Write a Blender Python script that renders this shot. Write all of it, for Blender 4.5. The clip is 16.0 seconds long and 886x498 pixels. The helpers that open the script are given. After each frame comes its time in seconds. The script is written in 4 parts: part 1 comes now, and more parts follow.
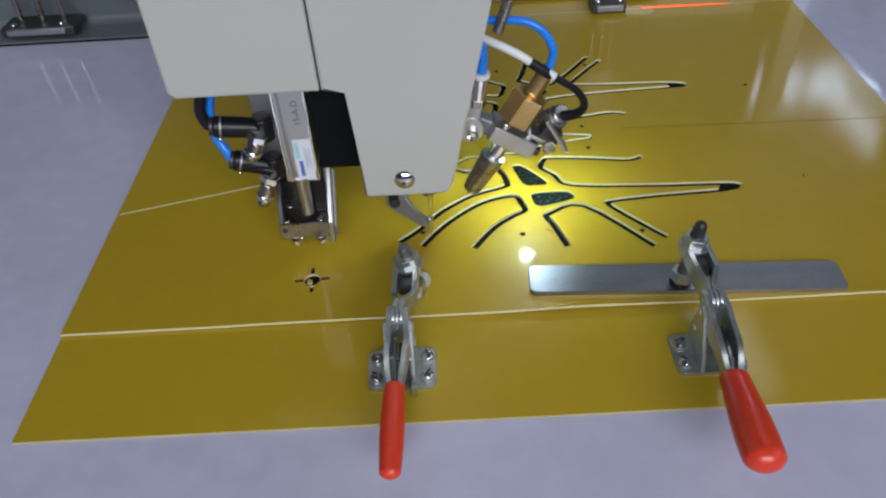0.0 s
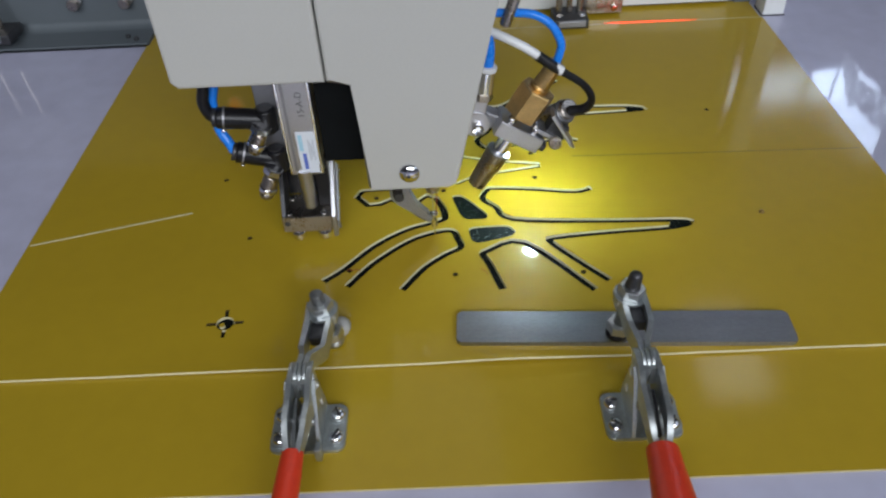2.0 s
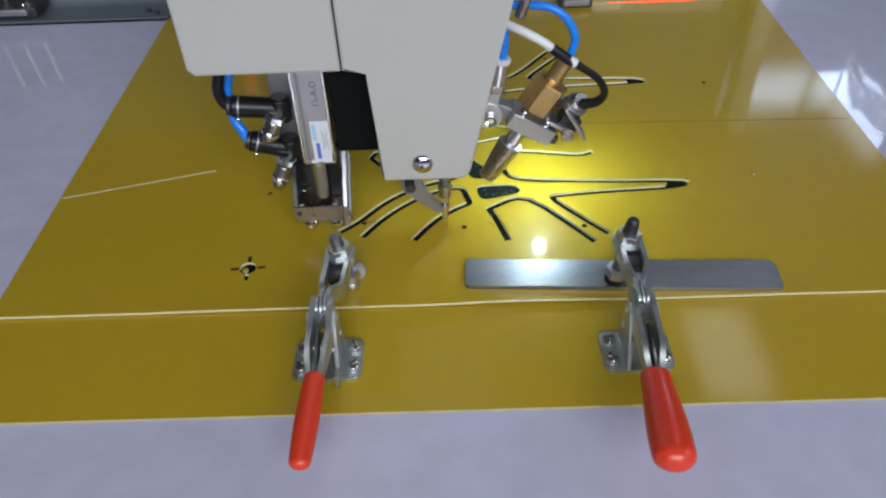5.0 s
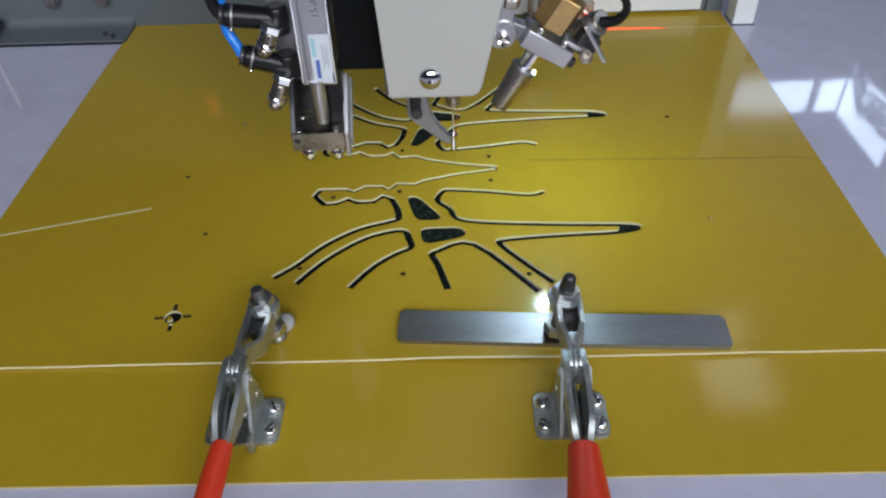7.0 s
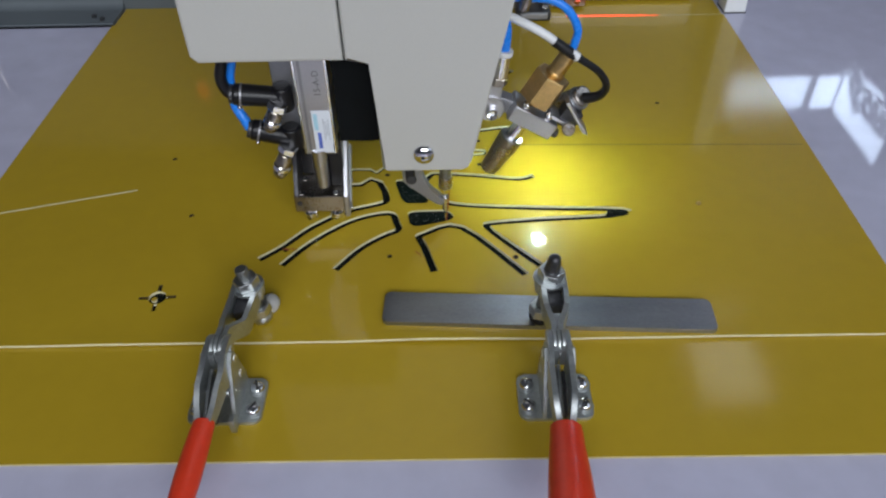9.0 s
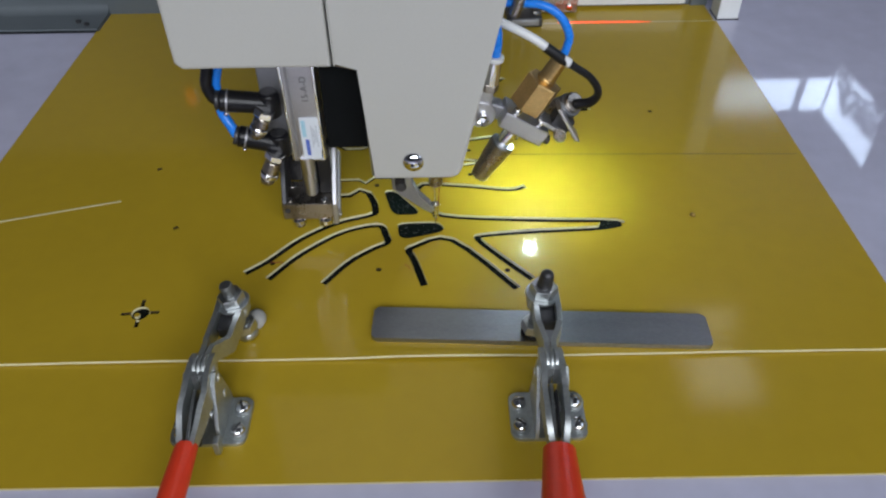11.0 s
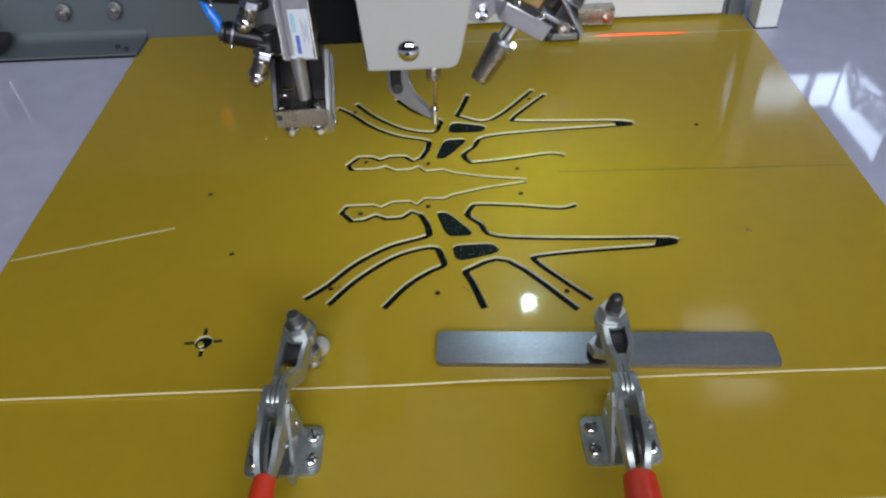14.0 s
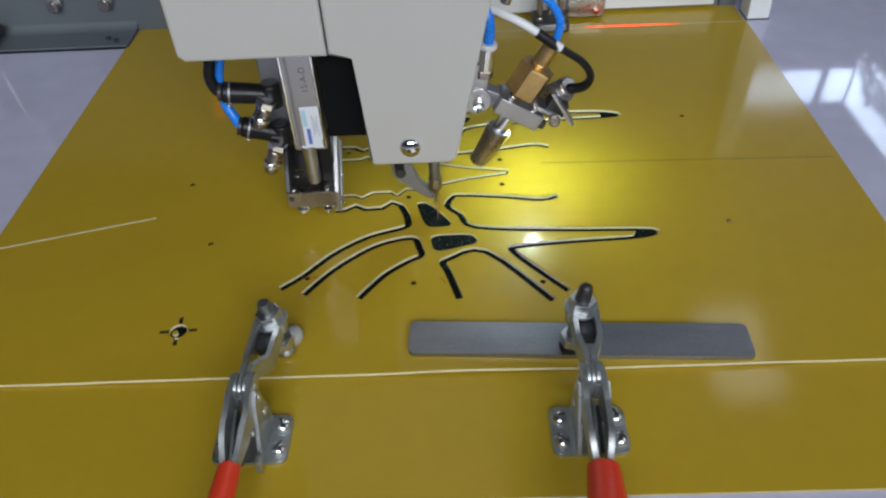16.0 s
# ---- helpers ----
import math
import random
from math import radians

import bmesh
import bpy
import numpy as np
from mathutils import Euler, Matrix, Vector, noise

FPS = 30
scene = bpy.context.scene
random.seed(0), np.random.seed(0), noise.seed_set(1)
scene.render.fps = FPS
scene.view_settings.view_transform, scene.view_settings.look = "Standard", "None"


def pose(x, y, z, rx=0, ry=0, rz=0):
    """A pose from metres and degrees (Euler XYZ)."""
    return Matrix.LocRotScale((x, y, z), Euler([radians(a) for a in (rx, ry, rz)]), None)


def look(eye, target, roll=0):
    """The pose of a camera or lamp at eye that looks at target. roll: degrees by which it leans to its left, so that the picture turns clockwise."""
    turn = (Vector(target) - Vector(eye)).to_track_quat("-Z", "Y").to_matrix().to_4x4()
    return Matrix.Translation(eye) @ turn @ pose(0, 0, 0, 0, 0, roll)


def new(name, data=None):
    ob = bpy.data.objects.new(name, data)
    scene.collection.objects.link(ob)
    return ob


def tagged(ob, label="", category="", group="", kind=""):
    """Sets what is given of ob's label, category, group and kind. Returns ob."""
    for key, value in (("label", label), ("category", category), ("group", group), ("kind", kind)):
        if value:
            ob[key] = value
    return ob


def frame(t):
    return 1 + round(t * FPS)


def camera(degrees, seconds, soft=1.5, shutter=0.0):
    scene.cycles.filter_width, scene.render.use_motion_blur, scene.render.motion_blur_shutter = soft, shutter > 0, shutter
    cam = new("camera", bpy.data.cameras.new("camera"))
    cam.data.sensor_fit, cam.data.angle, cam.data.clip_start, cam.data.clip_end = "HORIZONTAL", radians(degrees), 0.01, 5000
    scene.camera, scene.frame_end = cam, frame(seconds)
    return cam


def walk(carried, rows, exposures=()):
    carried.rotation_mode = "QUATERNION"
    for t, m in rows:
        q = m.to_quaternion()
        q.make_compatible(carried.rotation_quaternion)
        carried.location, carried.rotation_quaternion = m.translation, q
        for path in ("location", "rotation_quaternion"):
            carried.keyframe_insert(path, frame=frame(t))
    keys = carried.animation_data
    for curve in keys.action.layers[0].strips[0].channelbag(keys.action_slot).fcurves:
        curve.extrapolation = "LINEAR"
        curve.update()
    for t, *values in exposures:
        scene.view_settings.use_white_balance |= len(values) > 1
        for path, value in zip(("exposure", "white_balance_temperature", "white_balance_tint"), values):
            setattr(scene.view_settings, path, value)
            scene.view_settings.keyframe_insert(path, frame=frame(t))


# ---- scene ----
cam = camera(61.0, 16.0, soft=2.3, shutter=0.5)

# camera: seconds, x, y, z, yaw, tilt up from straight down, roll
EYE = [
    (0.0, 0.0005, -0.4604, 0.3111, 1.02, 48.73, -3.76),
    (0.5, -0.0021, -0.4613, 0.3115, 0.84, 48.67, -3.66),
    (1.0, -0.0056, -0.4601, 0.3090, 0.82, 48.47, -3.47),
    (1.5, -0.0054, -0.4593, 0.3081, 0.79, 48.55, -3.13),
    (2.0, -0.0032, -0.4573, 0.3077, 0.83, 48.44, -3.04),
    (2.5, -0.0043, -0.4583, 0.3064, 0.78, 48.53, -2.89),
    (3.0, -0.0071, -0.4590, 0.3066, 0.86, 48.59, -2.80),
    (3.5, -0.0093, -0.4596, 0.3050, 1.12, 48.42, -2.94),
    (6.0, -0.0096, -0.4635, 0.3080, 0.68, 48.30, -1.90),
    (6.5, -0.0122, -0.4649, 0.3093, 0.66, 48.55, -1.74),
    (7.0, -0.0136, -0.4653, 0.3096, 1.19, 48.68, -2.10),
    (7.5, -0.0144, -0.4650, 0.3075, 1.34, 48.49, -1.86),
    (8.0, -0.0140, -0.4676, 0.3051, 1.38, 48.28, -1.70),
    (8.5, -0.0098, -0.4652, 0.3034, 1.07, 48.22, -1.80),
    (9.0, -0.0101, -0.4648, 0.3035, 0.78, 48.21, -1.44),
    (11.5, -0.0093, -0.4568, 0.3027, -0.14, 48.32, -0.94),
    (12.0, -0.0130, -0.4620, 0.3080, 0.11, 48.33, -1.01),
    (12.5, -0.0124, -0.4671, 0.3126, 0.70, 48.43, -1.55),
    (13.0, -0.0155, -0.4740, 0.3142, 1.28, 48.74, -1.67),
    (13.5, -0.0209, -0.4772, 0.3143, 1.15, 48.67, -1.34),
    (14.0, -0.0050, -0.4780, 0.3105, 1.07, 48.72, -2.92),
    (14.5, -0.0012, -0.4764, 0.3041, 1.55, 48.34, -3.99),
    (15.0, 0.0004, -0.4721, 0.3066, 2.05, 48.39, -3.50),
    (15.5, 0.0024, -0.4711, 0.3059, 1.93, 48.21, -3.16),
    (16.0, 0.0038, -0.4728, 0.3070, 2.14, 48.40, -3.42),
]
walk(cam, [(t, pose(x, y, z, 0, 0, yaw) @ pose(0, 0, 0, tilt) @ pose(0, 0, 0, 0, 0, roll)) for t, x, y, z, yaw, tilt, roll in EYE],
     [(0.0, -0.12), (0.5, -0.10), (1.5, -0.22), (2.0, -0.15), (3.5, -0.05), (6.0, 0.0), (7.5, -0.05), (8.5, -0.12), (13.0, -0.12), (14.5, -0.04), (16.0, -0.08)])

# ------------------------------------------------------------------ light
world = bpy.data.worlds.new("sky")
scene.world = world
world.use_nodes = True
wn = world.node_tree
sky = wn.nodes.new("ShaderNodeTexSky")
sky.sky_type, sky.sun_disc, sky.sun_elevation, sky.sun_rotation = "NISHITA", False, radians(38), radians(150)
wn.links.new(sky.outputs[0], wn.nodes["Background"].inputs[0])
wn.nodes["Background"].inputs[1].default_value = 0.12


def unseen_window_light(name, at, target, sx, sy, power, color):
    data = bpy.data.lights.new(name, "AREA")
    data.shape, data.size, data.size_y, data.energy, data.color = "RECTANGLE", sx, sy, power, color
    ob = new(name, data)
    ob.matrix_world = look(at, target)
    return ob


# area lamps at two unseen wall openings, added as the room's daylight
unseen_window_light("unseen_window_light", (2.85, -0.6, 1.7), (0, -0.1, 0.2), 2.6, 1.4, 8, (0.88, 0.93, 1.0))
unseen_window_light("unseen_window_light", (0.4, -3.05, 1.8), (0.0, 0, 0.3), 3.2, 1.3, 112, (0.9, 0.94, 1.0))


# -------------------------------------------------------------- materials
def material(name, color, rough=0.5, metal=0.0, vary=0.12, scale=30.0, bump=0.0, fine=400.0, coat=0.0, coat_rough=0.06, rough_vary=0.08, spec=0.5, glow=None, power=0.0, stretch=(1, 1, 1)):
    """A surface with variation at two scales and a fine relief."""
    m = bpy.data.materials.new(name)
    m.use_nodes = True
    nt = m.node_tree
    b = nt.nodes["Principled BSDF"]
    co = nt.nodes.new("ShaderNodeTexCoord")
    mp = nt.nodes.new("ShaderNodeMapping")
    mp.inputs["Scale"].default_value = stretch
    nt.links.new(co.outputs["Object"], mp.inputs["Vector"])
    big = nt.nodes.new("ShaderNodeTexNoise")
    big.inputs["Scale"].default_value, big.inputs["Detail"].default_value = scale, 5
    small = nt.nodes.new("ShaderNodeTexNoise")
    small.inputs["Scale"].default_value, small.inputs["Detail"].default_value = fine, 3
    for n in (big, small):
        nt.links.new(mp.outputs[0], n.inputs["Vector"])
    mix = nt.nodes.new("ShaderNodeMath")
    mix.operation = "MULTIPLY_ADD"
    mix.inputs[1].default_value = 0.45
    half = nt.nodes.new("ShaderNodeMath")
    half.operation = "MULTIPLY"
    half.inputs[1].default_value = 0.55
    nt.links.new(big.outputs["Fac"], half.inputs[0])
    nt.links.new(small.outputs["Fac"], mix.inputs[0])
    nt.links.new(half.outputs[0], mix.inputs[2])
    ramp = nt.nodes.new("ShaderNodeValToRGB")
    ramp.color_ramp.elements[0].position, ramp.color_ramp.elements[1].position = 0.3, 0.7
    ramp.color_ramp.elements[0].color = (*[c * (1 - vary) for c in color], 1)
    ramp.color_ramp.elements[1].color = (*[min(1, c * (1 + vary)) for c in color], 1)
    nt.links.new(mix.outputs[0], ramp.inputs[0])
    nt.links.new(ramp.outputs[0], b.inputs["Base Color"])
    rr = nt.nodes.new("ShaderNodeMapRange")
    rr.inputs["To Min"].default_value, rr.inputs["To Max"].default_value = max(0.02, rough - rough_vary), min(1, rough + rough_vary)
    nt.links.new(mix.outputs[0], rr.inputs["Value"])
    nt.links.new(rr.outputs[0], b.inputs["Roughness"])
    b.inputs["Metallic"].default_value = metal
    b.inputs["Specular IOR Level"].default_value = spec
    b.inputs["Coat Weight"].default_value = coat
    b.inputs["Coat Roughness"].default_value = coat_rough
    if bump:
        bp = nt.nodes.new("ShaderNodeBump")
        bp.inputs["Strength"].default_value, bp.inputs["Distance"].default_value = bump, 0.0006
        nt.links.new(mix.outputs[0], bp.inputs["Height"])
        nt.links.new(bp.outputs[0], b.inputs["Normal"])
    if glow:
        b.inputs["Emission Color"].default_value = (*glow, 1)
        b.inputs["Emission Strength"].default_value = power
    return m


YELLOW = material("yellow_epoxy_board", (0.462, 0.316, 0.020), 0.42, 0, 0.045, 4, 0.02, 90, coat=0.50, coat_rough=0.095, rough_vary=0.05, spec=0.16)
PALE = material("pale_cut_edge", (0.72, 0.66, 0.42), 0.6, 0, 0.15, 120, 0.2, 900)
TAN = material("tan_sawn_edge", (0.50, 0.43, 0.21), 0.65, 0, 0.25, 60, 0.2, 900)
DARK_EDGE = material("dark_drilled_edge", (0.06, 0.04, 0.012), 0.7, 0, 0.3, 200, 0.2, 900)
FELT = material("black_needled_felt", (0.007, 0.009, 0.008), 0.95, 0, 0.6, 300, 1.0, 1400, spec=0.08)
MESH_FELT = material("black_grip_mesh", (0.008, 0.014, 0.012), 0.5, 0, 0.6, 900, 0.6, 1300, spec=0.14)


def painted_glints(mat, size, low, high, glint, ground):
    """Lamp glints of a rough dark lining, painted into its colour as small pale dots."""
    nt = mat.node_tree
    cells = nt.nodes.new("ShaderNodeTexVoronoi")
    cells.inputs["Scale"].default_value = size
    shades = nt.nodes.new("ShaderNodeValToRGB")
    shades.color_ramp.elements[0].position, shades.color_ramp.elements[1].position = low, high
    shades.color_ramp.elements[0].color, shades.color_ramp.elements[1].color = (*glint, 1), (*ground, 1)
    nt.links.new(nt.nodes["Texture Coordinate"].outputs["Object"], cells.inputs["Vector"])
    nt.links.new(cells.outputs["Distance"], shades.inputs[0])
    nt.links.new(shades.outputs[0], nt.nodes["Principled BSDF"].inputs["Base Color"])


painted_glints(MESH_FELT, 600, 0.12, 0.20, (0.26, 0.29, 0.29), (0.002, 0.006, 0.005))
painted_glints(FELT, 700, 0.12, 0.20, (0.14, 0.15, 0.15), (0.004, 0.006, 0.005))
TABLE = material("white_laminate_table", (0.54, 0.54, 0.69), 0.03, 0, 0.09, 7, 0.01, 60, coat=0.0, rough_vary=0.02, spec=0.30)
PAINT = material("cream_machine_paint", (0.48, 0.475, 0.445), 0.38, 0, 0.03, 14, 0.08, 900)
BLACK = material("black_plastic", (0.007, 0.007, 0.009), 0.34, 0, 0.3, 60, 0.1, 800, spec=0.35)
MATT_BLACK = material("matt_black_sheet", (0.004, 0.005, 0.006), 0.7, 0, 0.3, 60, 0.1, 800, spec=0.12)
STEEL = material("brushed_steel", (0.33, 0.34, 0.36), 0.42, 1.0, 0.14, 30, 0.15, 500, stretch=(1, 9, 1))
ALU = material("anodised_aluminium", (0.56, 0.56, 0.59), 0.36, 1.0, 0.08, 60, 0.08, 900)
DULL_ALU = material("dull_cast_aluminium", (0.34, 0.34, 0.36), 0.5, 0.85, 0.1, 60, 0.2, 900)
CHROME = material("chrome", (0.78, 0.78, 0.80), 0.10, 1.0, 0.06, 60, 0.02, 900, rough_vary=0.04)
BRIGHT = material("bright_zinc", (0.66, 0.68, 0.69), 0.32, 1.0, 0.12, 200, 0.04, 900)
BAR_STEEL = material("dark_rolled_steel", (0.37, 0.38, 0.41), 0.40, 1.0, 0.22, 14, 0.15, 500, rough_vary=0.12, stretch=(1, 4, 1))
NICKEL = material("warm_nickel", (0.40, 0.36, 0.32), 0.28, 1.0, 0.12, 80, 0.1, 900)
ZINC = material("zinc_plated_steel", (0.52, 0.55, 0.55), 0.46, 1.0, 0.20, 90, 0.2, 700)
DULL_STEEL = material("dull_dark_steel", (0.30, 0.31, 0.31), 0.45, 1.0, 0.3, 90, 0.2, 700)
BRASS = material("brass", (0.64, 0.44, 0.19), 0.38, 1.0, 0.18, 90, 0.15, 700)
RED = material("red_dipped_vinyl", (0.74, 0.050, 0.018), 0.33, 0, 0.10, 60, 0.08, 300, coat=0.15)
BLUE = material("blue_polyurethane_tube", (0.015, 0.22, 0.82), 0.28, 0, 0.06, 60, 0, 500)
WHITE_TUBE = material("white_nylon_tube", (0.72, 0.73, 0.74), 0.4, 0, 0.06, 60, 0, 500)
RUBBER = material("white_rubber", (0.44, 0.44, 0.42), 0.55, 0, 0.1, 90, 0.2, 700)
GREY = material("blue_grey_machine_paint", (0.12, 0.14, 0.155), 0.42, 0, 0.10, 10, 0.1, 700)
DARK = material("dark_oxide_steel", (0.07, 0.07, 0.075), 0.42, 0.7, 0.3, 60, 0.2, 700)
WHITE = material("white_paint", (0.74, 0.75, 0.75), 0.4, 0, 0.05, 20, 0.08, 600)
STICKER = material("white_paper_label", (0.70, 0.74, 0.80), 0.5, 0, 0.03, 60, 0, 500)
INK = material("dark_print", (0.03, 0.03, 0.05), 0.6, 0, 0.1, 60, 0, 500)
PRINT = material("grey_print", (0.16, 0.16, 0.17), 0.5, 0, 0.1, 60, 0, 500)
PALE_PRINT = material("pale_grey_print", (0.42, 0.45, 0.50), 0.6, 0, 0.1, 60, 0, 500)
BLUE_INK = material("blue_print", (0.10, 0.16, 0.52), 0.6, 0, 0.1, 60, 0, 500)
CYAN_INK = material("cyan_print", (0.36, 0.60, 0.72), 0.6, 0, 0.1, 60, 0, 500)
THREAD = material("orange_thread", (0.34, 0.07, 0.02), 0.7, 0, 0.2, 400, 0, 900)
LASER = material("red_laser_line", (0.6, 0.05, 0.02), 0.5, glow=(1.0, 0.07, 0.02), power=2.4)
SIGNAL = material("red_signal_lens", (0.6, 0.05, 0.02), 0.3, glow=(1.0, 0.14, 0.02), power=2.2)
LED = material("led_lens", (0.9, 0.9, 0.9), 0.3, glow=(0.72, 1.0, 1.10), power=530.0)
PANE = material("daylit_glass", (0.6, 0.65, 0.7), 0.1, glow=(0.62, 0.76, 1.0), power=10.0)
PANEL = material("lamp_diffuser", (0.8, 0.8, 0.8), 0.4, glow=(0.95, 0.97, 1.0), power=4.0)
PLASTER = material("grey_plaster", (0.11, 0.115, 0.13), 0.8, 0, 0.05, 3, 0.2, 60)
CONCRETE = material("grey_concrete_floor", (0.24, 0.24, 0.24), 0.5, 0, 0.12, 3, 0.2, 60)


# ------------------------------------------------------------ mesh helpers
def part(name, bm, mat, parent=None, label="", smooth=True):
    """Links a bmesh as one mesh object under a thing or a part."""
    me = bpy.data.meshes.new(name)
    bmesh.ops.recalc_face_normals(bm, faces=bm.faces[:])
    bm.to_mesh(me)
    bm.free()
    for m in mat if isinstance(mat, (list, tuple)) else [mat]:
        me.materials.append(m)
    if smooth:
        me.shade_smooth()
        me.set_sharp_from_angle(angle=radians(21))
    ob = new(name, me)
    if parent is not None:
        ob.parent = parent
    if label:
        tagged(ob, label)
    return ob


def thing(name, at, label, category, group="", kind=""):
    ob = new(name)
    ob.empty_display_size = 0.02
    ob.location = at
    return tagged(ob, label, category, group, kind)


def box(size, at=(0, 0, 0), bevel=0.0, turn=(0, 0, 0), bm=None, seg=2):
    bm = bm or bmesh.new()
    made = bmesh.ops.create_cube(bm, size=1, matrix=pose(*at, *turn) @ Matrix.Diagonal((*size, 1)))["verts"]
    if bevel:
        edges = list({e for v in made for e in v.link_edges})
        bmesh.ops.bevel(bm, geom=edges, offset=bevel, segments=seg, affect="EDGES", profile=0.5)
    return bm


def cyl(a, b, r, r2=None, seg=24, bm=None, bevel=0.0):
    bm = bm or bmesh.new()
    a, b = Vector(a), Vector(b)
    m = Matrix.Translation((a + b) / 2) @ (b - a).to_track_quat("Z", "Y").to_matrix().to_4x4()
    made = bmesh.ops.create_cone(bm, cap_ends=True, segments=seg, radius1=r, radius2=r if r2 is None else r2, depth=(b - a).length, matrix=m)["verts"]
    if bevel:
        rim = [e for e in {e for v in made for e in v.link_edges} if any(len(f.verts) > 4 for f in e.link_faces)]
        bmesh.ops.bevel(bm, geom=rim, offset=bevel, segments=2, affect="EDGES", profile=0.5)
    return bm


def ball(at, r, squash=(1, 1, 1), bm=None, seg=20):
    bm = bm or bmesh.new()
    bmesh.ops.create_uvsphere(bm, u_segments=seg, v_segments=seg // 2, radius=r, matrix=pose(*at) @ Matrix.Diagonal((*squash, 1)))
    return bm


def smooth_path(points, n=6, closed=False):
    """Catmull-Rom through the points."""
    p = [Vector(q) for q in points]
    out = []
    for i in range(len(p) - 1):
        a, b, c, d = p[max(i - 1, 0)], p[i], p[i + 1], p[min(i + 2, len(p) - 1)]
        for k in range(n):
            t = k / n
            out.append(0.5 * (2 * b + (c - a) * t + (2 * a - 5 * b + 4 * c - d) * t * t + (3 * b - a - 3 * c + d) * t ** 3))
    return out + [p[-1]]


def tube(points, r, n=6, seg=18, bm=None, radii=None, flat=1.0):
    """A round rod along a smooth path; radii follow the given points."""
    bm = bm or bmesh.new()
    path = smooth_path(points, n)
    rings = []
    up = Vector((0.1, 0.3, 1)).normalized()
    for i, q in enumerate(path):
        way = (path[min(i + 1, len(path) - 1)] - path[max(i - 1, 0)]).normalized()
        side = way.cross(up).normalized()
        top = side.cross(way).normalized()
        rad = r
        if radii:
            s = i / n
            k = min(int(s), len(radii) - 2)
            rad = radii[k] + (radii[k + 1] - radii[k]) * (s - k)
        rings.append([bm.verts.new(q + side * rad * math.cos(2 * math.pi * j / seg) + top * rad * flat * math.sin(2 * math.pi * j / seg)) for j in range(seg)])
    for a, b in zip(rings, rings[1:]):
        for j in range(seg):
            bm.faces.new((a[j], a[(j + 1) % seg], b[(j + 1) % seg], b[j]))
    bm.faces.new(rings[0][::-1])
    bm.faces.new(rings[-1])
    return bm


def plate(outline, axis, low, high, bm=None, bevel=0.0):
    """A flat outline in the two other axes, thickened from low to high along axis (0 x, 1 y, 2 z)."""
    bm = bm or bmesh.new()

    def at(u, v, w):
        return ((w, u, v), (u, w, v), (u, v, w))[axis]
    a = [bm.verts.new(at(u, v, low)) for u, v in outline]
    b = [bm.verts.new(at(u, v, high)) for u, v in outline]
    faces = [bm.faces.new(a[::-1]), bm.faces.new(b)]
    for i in range(len(a)):
        j = (i + 1) % len(a)
        faces.append(bm.faces.new((a[i], a[j], b[j], b[i])))
    if bevel:
        rims = list({e for f in faces[:2] for e in f.edges})
        bmesh.ops.bevel(bm, geom=rims, offset=bevel, segments=2, affect="EDGES", profile=0.5)
    return bm


def rounded(x0, x1, y0, y1, r, n=5):
    out = []
    for cx, cy, a0 in ((x1 - r, y1 - r, 0), (x0 + r, y1 - r, 90), (x0 + r, y0 + r, 180), (x1 - r, y0 + r, 270)):
        for k in range(n + 1):
            a = radians(a0 + 90 * k / n)
            out.append((cx + r * math.cos(a), cy + r * math.sin(a)))
    return out


def hexagon(at, r, h, axis=(0, 0, 1), bm=None, bevel=0.0004):
    a = Vector(at)
    return cyl(a, a + Vector(axis).normalized() * h, r, seg=6, bm=bm, bevel=bevel)


def socket_screw(name, at, r, h, axis, parent, mat, label=""):
    """A cap screw: a chamfered head with a recessed hexagon."""
    a, w = Vector(at), Vector(axis).normalized()
    bm = cyl(a, a + w * h, r, seg=20, bevel=r * 0.15)
    top = [f for f in bm.faces if f.normal.dot(w) > 0.99]
    big = max(top, key=lambda f: f.calc_area())
    bmesh.ops.inset_individual(bm, faces=[big], thickness=r * 0.42)
    bmesh.ops.translate(bm, vec=-w * h * 0.55, verts=big.verts[:])
    return part(name, bm, mat, parent, label)


# ------------------------------------------------------------------- room
def slab(name, x0, x1, y0, y1, z0, z1, mat):
    return tagged(part(name, box((x1 - x0, y1 - y0, z1 - z0), ((x0 + x1) / 2, (y0 + y1) / 2, (z0 + z1) / 2)), mat, smooth=False), kind="structure")


def wall_with_opening(name, axis, at, thick, span, rise, hole, mat, other=None):
    """A wall along x (axis 1) or y (axis 0), with one or two rectangular openings through it."""
    (u0, u1), (z0, z1) = span, rise
    bm = bmesh.new()
    cells = []
    lines = sorted([h for h in (other, hole) if h])
    start = u0
    for a, b, c, d in lines:
        cells += [(start, a, z0, z1), (a, b, z0, c), (a, b, d, z1)]
        start = b
    for p0, p1, q0, q1 in cells + [(start, u1, z0, z1)]:
        if p1 - p0 > 1e-4 and q1 - q0 > 1e-4:
            plate([(p0, q0), (p1, q0), (p1, q1), (p0, q1)], axis, at, at + thick, bm)
    return tagged(part(name, bm, mat, smooth=False), kind="structure")


